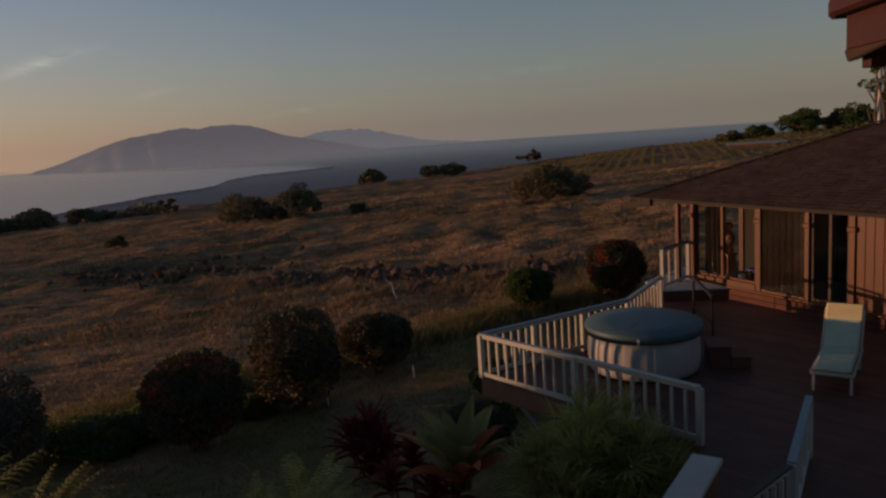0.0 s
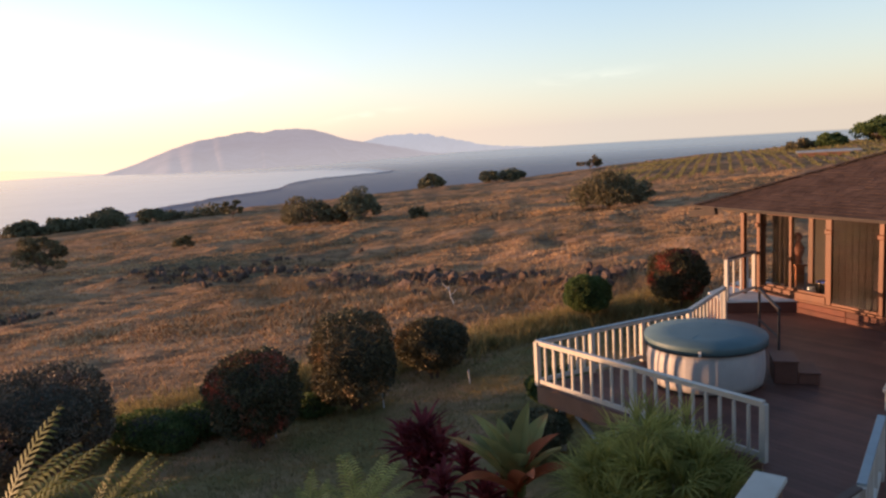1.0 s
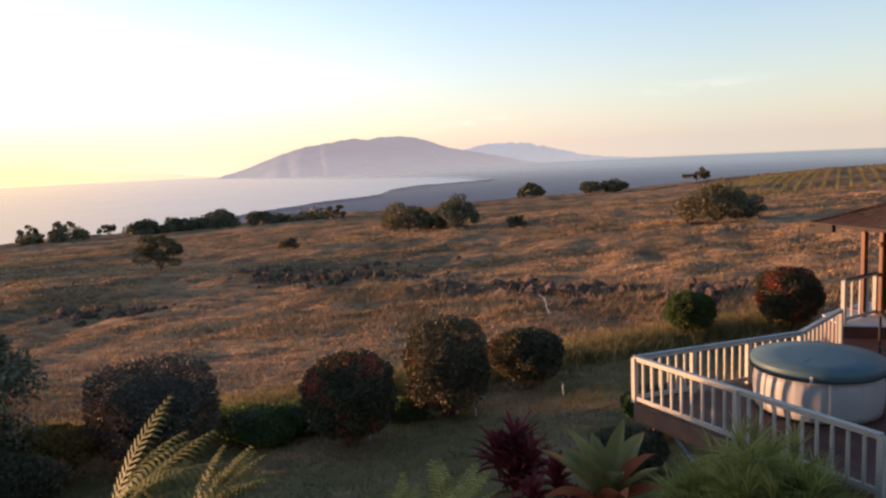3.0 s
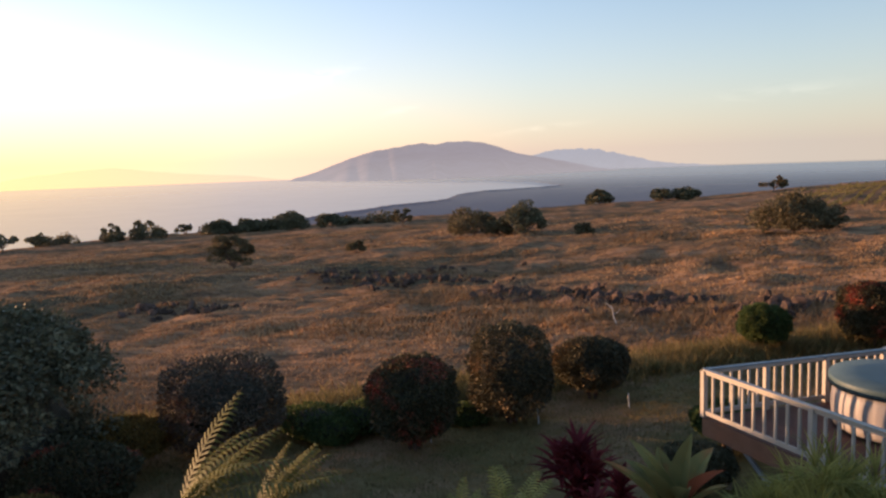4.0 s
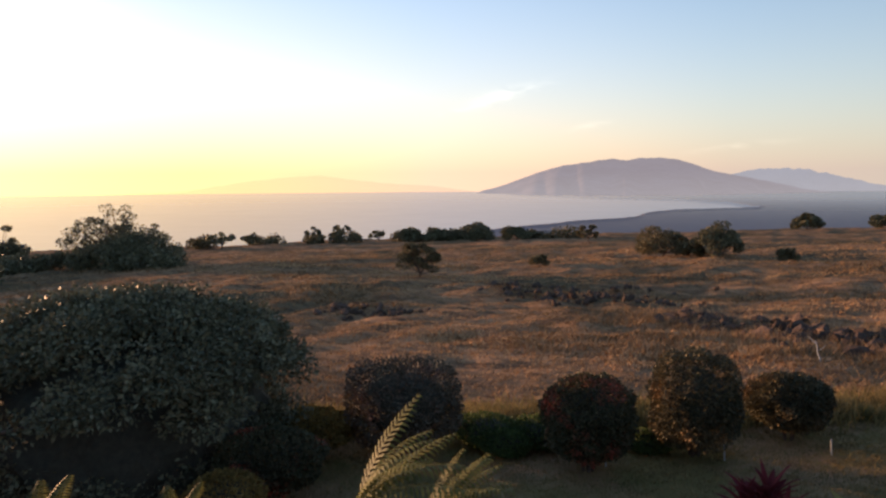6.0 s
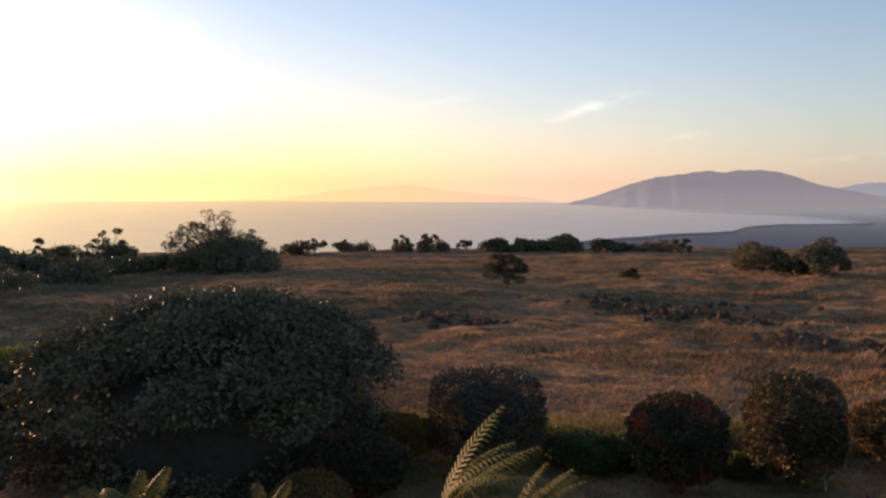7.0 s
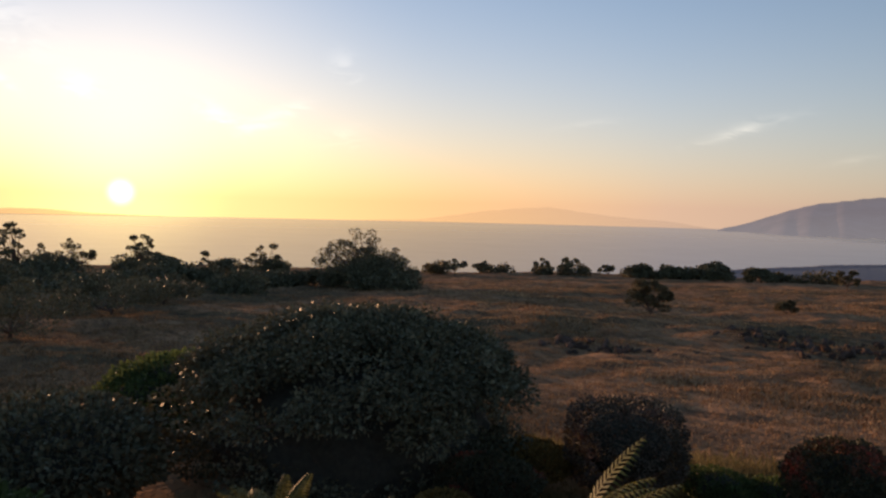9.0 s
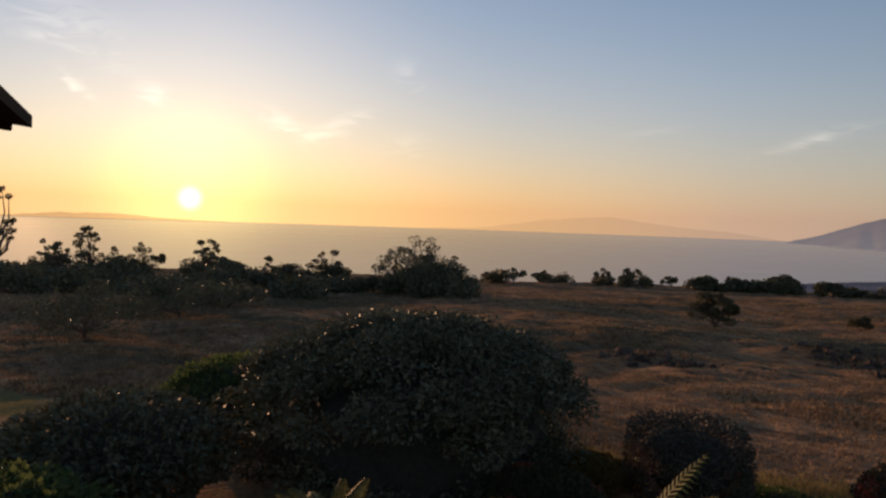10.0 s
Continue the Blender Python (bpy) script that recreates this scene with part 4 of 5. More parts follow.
def make_house():
    house = tagged(empty("house"), "single-storey wooden house with orange posts, full-height windows and shingled hip roof", "house")
    # base: boarded riser up to the floor
    part("floor_slab", wall_box(-1.2, 15, 0.05, 6.0, -1.6, FLOOR), M["room_shade"], house)
    for k in range(2):
        for j in range(8):
            part("siding_board", wall_box(-1.25 + j * 2.0, 0.74 + j * 2.0, -0.03 - 0.006 * (j % 2), 0.05, -0.02 + k * 0.158, 0.128 + k * 0.158, 0.006), M["red_siding"], house)
    part("floor_edge", wall_box(-1.25, 15, -0.09, 0.05, FLOOR - 0.005, FLOOR + 0.045), M["orange_wood"], house)
    # frame
    for s, w in ((0.0, 0.17), (2.25, 0.15), (3.67, 0.12), (4.83, 0.14)):
        post = part("post", wall_box(s - w / 2, s + w / 2, -0.05, 0.11, FLOOR + 0.045, HEAD), M["orange_wood"], house)
        part("capital", wall_box(s - w / 2 - 0.04, s + w / 2 + 0.04, -0.09, 0.13, HEAD - 0.42, HEAD - 0.30, 0.02), M["orange_wood"], post)
    part("porch_post", wall_box(-0.20, -0.08, -0.51, -0.39, -1.2, HEAD), M["orange_wood"], house)
    part("head_beam", wall_box(-0.9, 15, -0.08, 0.14, HEAD, HEAD + 0.22), M["orange_wood"], house)
    part("sill_beam", wall_box(0.085, 2.175, -0.07, 0.12, FLOOR + 0.045, FLOOR + 0.22), M["orange_wood"], house)
    # windows: frame, mullion, panes
    def window(s0, s1, z0, z1, mullions):
        w = part("window", wall_box(s0, s1, 0.0, 0.07, z1 - 0.07, z1), M["orange_wood"], house)
        part("frame", wall_box(s0, s1, 0.0, 0.07, z0, z0 + 0.06), M["orange_wood"], w)
        cuts = [s0] + list(mullions) + [s1]
        for k, s in enumerate(cuts):
            a, b = (s, s + 0.06) if k == 0 else ((s - 0.06, s) if k == len(cuts) - 1 else (s - 0.04, s + 0.04))
            part("frame", wall_box(a, b, 0.002, 0.068, z0 + 0.06, z1 - 0.07), M["orange_wood"], w)
        for a, b in zip(cuts, cuts[1:]):
            g = part("pane", wall_box(a + 0.04, b - 0.04, 0.03, 0.036, z0 + 0.05, z1 - 0.06, 0), M["glass"], w)
            g.visible_shadow = False
    window(0.09, 2.17, FLOOR + 0.22, HEAD, (1.02,))
    # boarded bay with shade put into the board colour, then the dark sliding door, then upright boards
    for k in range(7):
        part("wall_board", wall_box(2.33 + k * 0.183, 2.51 + k * 0.183, 0.0, 0.09, FLOOR + 0.045, HEAD, 0.008), M["shaded_bay_wood"], house)
    bay = part("bay_window", wall_box(2.325, 3.61, -0.03, 0.0, HEAD - 0.05, HEAD), M["orange_wood"], house, "closed glazed bay over brown boards")
    part("frame", wall_box(2.325, 3.61, -0.03, 0.0, FLOOR + 0.045, FLOOR + 0.11), M["orange_wood"], bay)
    # this pane also keeps the sun lamp off the bay boards
    part("pane", wall_box(2.33, 3.60, -0.022, -0.014, FLOOR + 0.10, HEAD - 0.04, 0), M["glass"], bay)
    d = part("sliding_door", wall_box(3.73, 4.76, 0.02, 0.08, FLOOR + 0.045, FLOOR + 0.12), M["dark_wood"], house, "dark glazed sliding door")
    for a, b in ((3.73, 3.81), (4.21, 4.28), (4.68, 4.76)):
        part("frame", wall_box(a, b, 0.02, 0.08, FLOOR + 0.12, HEAD - 0.06), M["dark_wood"], d)
    part("frame", wall_box(3.73, 4.76, 0.02, 0.08, HEAD - 0.06, HEAD), M["dark_wood"], d)
    for a, b in ((3.80, 4.22), (4.27, 4.69)):
        g = part("pane", wall_box(a, b, 0.045, 0.051, FLOOR + 0.11, HEAD - 0.05, 0), M["glass"], d)
        g.visible_shadow = False
    for k in range(44):
        part("wall_board", wall_box(4.91 + k * 0.215, 5.12 + k * 0.215, 0.0, 0.10, FLOOR + 0.045, HEAD, 0.01), M["orange_wood"], house)
    # room behind, its shade put into the dark surface colour
    part("back_wall", wall_box(-1.0, 15, 4.4, 4.55, FLOOR, HEAD + 0.2), M["room_shade"], house)
    part("inner_wall", wall_box(2.20, 2.28, 0.12, 1.4, FLOOR, HEAD), M["room_shade"], house)
    part("inner_wall", wall_box(14.8, 14.95, 0.1, 4.4, FLOOR, HEAD), M["room_shade"], house)
    part("inner_ceiling", wall_box(-0.85, 15, 0.15, 4.5, HEAD + 0.1, HEAD + 0.18), M["room_shade"], house)
    # added dark wall that closes the view through the corner
    part("inner_wall", wall_box(0.05, 2.2, 1.95, 2.03, FLOOR, HEAD), M["room_shade"], house)
    # side wall of the corner: a post and a pane facing the landing
    part("post", wall_box(-0.09, 0.07, 1.9, 2.05, FLOOR, HEAD), M["orange_wood"], house)
    part("side_wall", wall_box(-0.09, 0.05, 2.05, 4.4, FLOOR, HEAD), M["orange_wood"], house)
    # roof
    e1 = Vector((2.84, 23.10, 2.66))
    ed = Vector((0.556, -0.831, 0.0)).normalized()
    en = Vector((0.831, 0.556, 0.0)).normalized()
    pitch, run, length = 0.385, 7.2, 19.0
    up = Vector((0, 0, 1))
    roof = tagged(part("roof", roof_slopes(e1, ed, en, pitch, run, length, up), M["roof_shingle"], house), "brown shingled hip roof")
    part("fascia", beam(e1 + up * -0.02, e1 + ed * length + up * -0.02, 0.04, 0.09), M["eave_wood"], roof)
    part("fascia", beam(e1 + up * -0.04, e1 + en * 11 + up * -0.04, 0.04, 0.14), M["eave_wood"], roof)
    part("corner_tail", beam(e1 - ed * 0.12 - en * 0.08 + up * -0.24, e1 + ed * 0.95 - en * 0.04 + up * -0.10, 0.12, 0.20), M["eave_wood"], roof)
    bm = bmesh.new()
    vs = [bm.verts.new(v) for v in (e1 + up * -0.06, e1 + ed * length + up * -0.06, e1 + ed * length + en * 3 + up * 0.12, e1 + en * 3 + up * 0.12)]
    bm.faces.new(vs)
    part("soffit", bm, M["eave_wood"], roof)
    # courses of shingles, each with its own edge
    rnd = random.Random(8)
    chunks = []
    slope = Vector((en.x, en.y, pitch))
    nrm = ed.cross(slope).normalized()
    nrm = nrm if nrm.z > 0 else -nrm
    course = 0.15
    k = 0
    while k * course < run:
        n0 = k * course
        s = n0 + rnd.uniform(0.0, 0.3)
        while s < min(length, 13.5):
            w = rnd.uniform(0.14, 0.30)
            lift = rnd.uniform(0.008, 0.018)
            p = e1 + ed * s + slope * n0
            a, b = p + nrm * (lift + 0.004), p + ed * (w - 0.012) + nrm * (lift + 0.004)
            c, dd = b + slope * (course * 1.12) - nrm * lift * 0.9, a + slope * (course * 1.12) - nrm * lift * 0.9
            chunks.append(([a, b, c, dd, a - nrm * 0.03, b - nrm * 0.03], [(0, 1, 2, 3), (4, 5, 1, 0), (4, 0, 3), (1, 5, 2)]))
            s += w
        k += 1
    v, f = join(chunks)
    sh = soup("shingles", v, f, M["roof_shingle"], roof)
    tagged(sh, kind="stuff")
    # hip cap
    hip = (ed + en) + up * pitch
    m = 0
    while m * 0.3 < run:
        a = e1 + hip * (m * 0.3) + up * 0.03
        part("hip_shingle", beam(a, a + hip * 0.34 + up * 0.008, 0.24, 0.025), M["roof_shingle"], roof)
        m += 1
    return house


def roof_slopes(e1, ed, en, pitch, run, length, up):
    """The two slopes that meet on the hip, as closed slabs."""
    bm = bmesh.new()
    hip = e1 + (ed + en) * run + up * pitch * run
    for corners in ([e1, e1 + ed * length, e1 + ed * length + en * run + up * pitch * run, hip], [e1 + en * 11, e1, hip, e1 + en * 11 + ed * run + up * pitch * run]):
        hi = [bm.verts.new(p) for p in corners]
        lo = [bm.verts.new(p - up * 0.05) for p in corners]
        bm.faces.new(hi), bm.faces.new(lo[::-1])
        for i in range(4):
            bm.faces.new((lo[i], lo[(i + 1) % 4], hi[(i + 1) % 4], hi[i]))
    bmesh.ops.recalc_face_normals(bm, faces=bm.faces)
    return bm


# bay boards: wood coloured near-black to stand for shade under the eave
M["shaded_bay_wood"] = material("shaded_bay_wood", (0.036, 0.012, 0.006), (0.024, 0.008, 0.004), 3, 0.45, 35, 0.2, objects=0.1, spec=0.12, stretch=(1, 1, 0.25))
make_house()


def landing():
    poly = [Vector((3.25, 20.42)), Vector((3.0, 21.6)), Vector((4.4, 23.6)), Vector((5.3, 22.3)), Vector((5.2, 20.45))]
    ob = tagged(empty("landing"), "pale raised landing at the house corner with red boarded sides", "landing", kind="structure")
    part("landing_base", prism([p + (Vector((4.1, 21.6)) - p) * 0.02 for p in poly], -1.6, 0.29), M["red_siding"], ob)
    part("landing_floor", prism(poly, 0.29, 0.33), M["grey_wood"], ob)


landing()


def room_things():
    p = on_wall(0.82, 0.50, FLOOR)
    ob = tagged(empty("pedestal", Matrix.Translation(p)), "orange wooden pedestal behind the window glass", "pedestal", group="things behind the window")
    part("plinth", box(0.34, 0.34, 0.06, pose(0, 0, 0.03, 0, 0, 20), 0.01), M["orange_wood"], ob)
    part("shaft", box(0.26, 0.26, 0.74, pose(0, 0, 0.43, 0, 0, 20), 0.015), M["orange_wood"], ob)
    part("top", box(0.36, 0.36, 0.05, pose(0, 0, 0.825, 0, 0, 20), 0.01), M["orange_wood"], ob)
    st = lathe([(0.10, 0.0), (0.13, 0.06), (0.09, 0.16), (0.15, 0.30), (0.17, 0.44), (0.10, 0.56), (0.06, 0.62), (0.10, 0.70), (0.11, 0.78), (0.05, 0.86)], 18, Matrix.Translation(p + Vector((0, 0, 0.85))))
    tagged(part("statue", st, M["terracotta"]), "small reddish carved statue on the pedestal", "statue", group="things behind the window")
    q = on_wall(0.50, 0.30, FLOOR)
    ob = tagged(empty("drape", Matrix.Translation(q)), "dark brown drape hanging in the corner window", "curtain", group="things behind the window")
    bm = bmesh.new()
    prev = None
    for i in range(25):
        s = i / 24
        a = WD * (s * 0.7 - 0.35) + WN * (0.06 * math.sin(s * 26))
        cur = (bm.verts.new(a + Vector((0, 0, 0.05))), bm.verts.new(a + Vector((0, 0, 2.2))))
        if prev:
            bm.faces.new((prev[0], cur[0], cur[1], prev[1])).smooth = True
        prev = cur
    bmesh.ops.solidify(bm, geom=bm.faces, thickness=0.01)
    part("cloth", bm, M["drape_cloth"], ob)
    part("curtain_rod", beam(WD * -0.4 + Vector((0, 0, 2.22)), WD * 0.4 + Vector((0, 0, 2.22)), 0.03, 0.03), M["dark_metal"], ob)
    t = on_wall(1.75, 0.9, FLOOR)
    ob = tagged(empty("side_table", Matrix.Translation(t)), "low side table with a blue cloth inside the window", "table", group="things behind the window")
    part("tabletop", box(0.9, 0.55, 0.04, pose(0, 0, 0.42, 0, 0, WALL_TURN), 0.01), M["blue_cloth"], ob)
    for a, b in ((-1, -1), (-1, 1), (1, -1), (1, 1)):
        v = WD * 0.38 * a + WN * 0.2 * b
        part("leg", box(0.05, 0.05, 0.4, pose(v.x, v.y, 0.2, 0, 0, WALL_TURN), 0.004), M["dark_wood"], ob)
    for s, n, hh in ((0.45, 0.35, 0.26), (0.7, 0.3, 0.2), (1.35, 0.4, 0.3)):
        u = on_wall(s, n, FLOOR)
        tagged(part("pot", lathe([(0.07, 0), (0.11, 0.04), (0.13, hh * 0.6), (0.09, hh * 0.9), (0.10, hh)], 20, Matrix.Translation(u)), M["grey_wood"]), "small pale pot on the window floor", "pot", group="things behind the window")


M["drape_cloth"] = material("drape_cloth", (0.15, 0.105, 0.08), (0.10, 0.07, 0.055), 3, 0.9, 60, 0.2)
M["blue_cloth"] = material("blue_cloth", (0.03, 0.06, 0.25), (0.05, 0.09, 0.35), 4, 0.9, 60, 0.2)
room_things()


def lounger(x, y, turn):
    ob = tagged(empty("sun_lounger", pose(x, y, 0, 0, 0, turn)), "white-framed sun lounger with green cushion, its headrest coloured as sunlit", "sun lounger")
    w, ln, k = 0.66, 1.35, 0.95
    for a in (-1, 1):
        part("side_rail", beam((a * w / 2, 0, 0.36), (a * w / 2, ln + 0.35, 0.36), 0.045, 0.06), M["white_paint"], ob)
    for a in (-1, 1):
        for b in (0.06, ln + 0.2):
            part("leg", box(0.045, 0.045, 0.34, pose(a * (w / 2 - 0.03), b, 0.17), 0.004), M["white_paint"], ob)
    part("front_bar", beam((-w / 2, 0.0, 0.36), (w / 2, 0.0, 0.36), 0.05, 0.05), M["white_paint"], ob)
    bm = box(w - 0.06, ln, 0.09, pose(0, ln / 2, 0.435), 0.03)
    part("seat_cushion", bm, M["cushion"], ob, "green-grey seat cushion")
    top = Vector((0, ln + k * math.cos(radians(48)), 0.42 + k * math.sin(radians(48))))
    back = beam_pose((0, ln - 0.02, 0.44), top)
    part("back_cushion", box(k, w - 0.06, 0.09, back, 0.03), M["cushion"], ob, "raised green-grey back cushion")
    # added block: sunlight on the back cushion's top, put into yellow colour
    part("towel", box(0.36, w - 0.02, 0.115, back @ pose(0.33, 0, 0.0), 0.02), M["towel"], ob, "yellow block standing for sunlight on the headrest")
    for a in (-1, 1):
        part("back_rail", beam((a * w / 2, ln, 0.36), (a * w / 2, top.y, top.z - 0.06), 0.04, 0.05), M["white_paint"], ob)
    part("prop", beam((0, ln + 0.3, 0.36), (0, ln + 0.5, 0.86), 0.4, 0.03), M["white_paint"], ob)


lounger(4.98, 13.15, -27)


# ---- the eaves of the building that carries the camera ----
def near_eave(az, dist, z, turn, name, label, mat, mirror=1):
    p = heading(az) * dist
    ob = tagged(empty(name, Matrix.Translation((p.x, p.y, z)) @ pose(0, 0, 0, 0, 0, turn)), label, "roof eave", kind="structure")
    return ob


def roof_corner():
    # corner of the upper roof, overhead beside the balcony: fascia boards, soffit, sloping roof slab
    ob = near_eave(-21.2, 4.6, 5.25, 0, "roof_overhang", "dark red-brown eave corner of the upper roof", M["near_eave"])
    part("fascia", box(2.4, 0.05, 0.26, pose(1.24, 0.0, 0.17), 0.006), M["near_eave"], ob)
    part("fascia", box(0.05, 2.6, 0.26, pose(0.02, -1.33, 0.17), 0.006), M["near_eave"], ob)
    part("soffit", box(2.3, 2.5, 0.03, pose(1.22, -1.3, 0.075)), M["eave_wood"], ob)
    part("gutter", box(0.09, 2.62, 0.11, pose(-0.05, -1.33, 0.27), 0.02), M["near_eave"], ob)
    part("gutter", box(2.5, 0.09, 0.11, pose(1.2, 0.07, 0.27), 0.02), M["near_eave"], ob)
    part("roof_slab", box(2.6, 2.7, 0.07, pose(1.24, -1.32, 0.46, -6, -14), 0.01), M["roof_shingle"], ob)
    part("rafter_tail", box(1.6, 0.10, 0.12, pose(0.9, -0.02, 0.0), 0.006), M["near_eave"], ob)


roof_corner()


def left_corner():
    p = heading(90.5) * 5.0
    ob = tagged(empty("roof_overhang", Matrix.Translation((p.x, p.y, 5.50))), "pointed dark wooden eave corner of the upper roof", "roof eave", kind="structure")
    bm = bmesh.new()
    # a wedge that runs back to the house, thin at its tip
    tip = Vector((0, 0, 0.02))
    pts = [tip, Vector((0.25, -1.9, 0.21)), Vector((2.4, -1.7, 0.33)), Vector((2.2, -0.35, 0.16))]
    hi = [bm.verts.new(q) for q in pts]
    lo = [bm.verts.new(q - Vector((0, 0, 0.07))) for q in pts]
    bm.faces.new(hi), bm.faces.new(lo[::-1])
    for i in range(4):
        bm.faces.new((lo[i], lo[(i + 1) % 4], hi[(i + 1) % 4], hi[i]))
    bmesh.ops.recalc_face_normals(bm, faces=bm.faces)
    part("roof_slab", bm, M["roof_shingle"], ob)
    part("fascia", beam(Vector((0.03, -0.10, -0.03)), Vector((0.28, -1.9, 0.13)), 0.05, 0.10), M["eave_wood"], ob)
    part("rafter_tail", beam(Vector((0.10, -0.18, -0.10)), Vector((0.5, -1.9, 0.06)), 0.06, 0.07), M["eave_wood"], ob)


left_corner()



# ---- the building that carries the camera: plain walls, balcony floor and roof behind it ----
def camera_house():
    ob = tagged(empty("upper_house", Matrix.Translation((0, 0, 0))), "plain brown wooden two-storey house with a balcony", "house", kind="structure")
    part("wall", box(9.4, 3.0, 7.2, pose(0.3, -3.5, 1.7), 0.02), M["fascia_wood"], ob)
    part("wall", box(2.4, 5.3, 7.2, pose(3.8, 0.66, 1.7), 0.02), M["fascia_wood"], ob)
    part("balcony_floor", box(4.55, 2.9, 0.12, pose(0.32, -0.55, 3.36), 0.01), M["deck_wood"], ob)
    for x in (-1.8, 0.4, 2.4):
        g = ground_z(x, 0.75)
        part("balcony_post", box(0.14, 0.14, 3.3 - g + 0.2, pose(x, 0.75, (3.3 + g - 0.2) / 2), 0.008), M["orange_wood"], ob)
    part("roof", box(10.2, 4.2, 0.14, pose(0.3, -3.9, 5.62, 7), 0.02), M["roof_shingle"], ob)
    part("roof", box(2.6, 6.0, 0.14, pose(3.9, 0.9, 5.62, 0, -7), 0.02), M["roof_shingle"], ob)


camera_house()

# ---- garden ----
SHRUBS = (
    (-12.35, 13.65, 1.46, 1.4, 2.38, "leaf_dusk", "wide clipped dusky green shrub with flat sides at the lawn's edge", 31, 3.0),
    (-7.9, 15.1, 1.03, 1.0, 2.25, "leaf_red", "round shrub with red flushed leaf tips beside the hedge", 32, 2.3),
    (-6.28, 17.5, 1.02, 1.0, 2.5, "leaf_brown", "tall barrel-shaped clipped shrub with sunlit bronze side", 33, 3.2),
    (-4.75, 20.0, 0.98, 0.9, 1.68, "leaf_brown", "small rounded shrub of bronze-green leaves", 34, 2.4),
    (-0.45, 26.2, 0.78, 0.75, 1.6, "leaf_green", "small bushy green shrub at the pasture fence line", 35, 2.0),
    (2.75, 27.3, 1.02, 1.0, 2.15, "leaf_red", "bushy green shrub with a red flowering top", 36, 2.0),
)
for x, y, w, d, h, mt, text, seed, power in SHRUBS:
    shrub(x, y, w, d, h, M[mt], text, seed, power=power)

# the wide dark tree beside the lawn, and the low bushes at its foot
def broad_tree(x, y, w, h, skirt, mat, label, seed, clumps=300, per=460, size=0.12):
    """A spreading tree: forked trunk, limbs, and a domed crown of many leaf clumps that ends in an overhanging skirt."""
    rng = np.random.default_rng(seed)
    ob = tagged(empty("tree", Matrix.Translation((x, y, ground_z(x, y)))), label, "tree", "garden trees")
    bm = bmesh.new()
    fork = Vector((0.2, 0.1, skirt * 0.7))
    limb(bm, (0, 0, -0.3), fork, 0.32, 0.24, 10, 0.08, seed)
    pts, outs = [], []
    for k in range(clumps):
        a, r = rng.random() * 2 * math.pi, rng.random() ** 0.55
        dome = math.sqrt(max(0.0, 1 - (0.97 * r) ** 2.3))
        wide = 1 + 0.10 * noise.noise((math.cos(a) * 1.6, math.sin(a) * 1.6, seed))
        c = np.array((r * w * wide * math.cos(a), r * w * wide * math.sin(a), skirt + (h - skirt) * dome * (0.90 + 0.12 * rng.random())))
        if r > 0.40 and rng.random() < 0.42:
            c = c * np.array((0.93, 0.93, 1.0))
            c[2] = 0.1 + (skirt - 0.1) * rng.random()
        if k % 9 == 0:
            limb(bm, fork, Vector(c), 0.11, 0.03, 6, 0.25, seed + k, 4)
        cr = 0.42 + 0.40 * rng.random()
        v = unit(per, rng)
        pts.append(v * (0.25 + 0.75 * rng.random((per, 1)) ** 0.5) * np.array((cr * 1.25, cr * 1.25, cr * 0.55)) + c)
        outs.append(v * np.array((1, 1, 0.5)))
    part("trunk", bm, M["bark"], ob)
    q, f = leaves(np.concatenate(pts), size, rng, 0.15, 0.26, np.concatenate(outs))
    soup("crown", q.tolist(), f.tolist(), mat, ob)
    core_blob("inner_crown", (0, 0, skirt * 0.75), (w * 0.90, w * 0.90, (h - skirt) + skirt * 0.16), M["core_shade"], ob, 3.0)
    return ob


broad_tree(-17.3, 8.7, 4.5, 4.2, 1.45, M["leaf_dark"], "broad dark green tree with a dense domed crown", 51)
shrub(-12.6, 9.6, 1.15, 1.1, 1.5, M["leaf_red"], "low dark bush with reddish leaves under the tree", 61, power=2.0, group="low garden bushes")
shrub(-11.9, 8.0, 0.75, 0.7, 1.15, M["leaf_gold"], "small yellow-leaved bush under the tree", 69, n=5000, power=2.0, group="low garden bushes")
shrub(-17.5, 1.5, 2.6, 2.4, 2.6, M["leaf_dark"], "wide dark bush in the shade beside the tree", 66, n=14000, power=2.0, size=0.14, group="low garden bushes")
shrub(-13.0, -1.0, 2.2, 2.2, 2.2, M["leaf_green"], "wide green bush in the shade below the balcony", 67, n=12000, power=2.0, size=0.13, group="low garden bushes")
shrub(-24.0, 6.0, 2.8, 2.4, 2.4, M["leaf_green"], "green bush behind the broad dark tree", 68, n=12000, power=2.0, size=0.15, group="low garden bushes")
shrub(-14.0, 12.0, 1.0, 0.9, 1.25, M["leaf_gold"], "low bronze-leaved bush beside the clipped shrub", 62, power=2.0, group="low garden bushes")
shrub(-0.95, 16.6, 0.75, 0.7, 1.0, M["leaf_green"], "low green bush beside the deck's garden side", 63, power=2.0, group="low garden bushes")
shrub(-1.35, 14.0, 0.65, 0.6, 0.95, M["leaf_dark"], "low dark bush under the deck corner", 64, power=2.0, group="low garden bushes")
for k, (x, y, w, h) in enumerate(((-10.9, 15.3, 0.95, 0.8), (-9.7, 16.0, 0.85, 0.75), (-10.2, 15.0, 0.7, 0.6), (-7.4, 17.2, 0.6, 0.5))):
    shrub(x, y, w, w * 0.8, h, M["leaf_green"], "low green hedge bush along the lawn's edge", 65 + k, n=4500, stem=0.05, power=2.0, group="low hedge bushes")

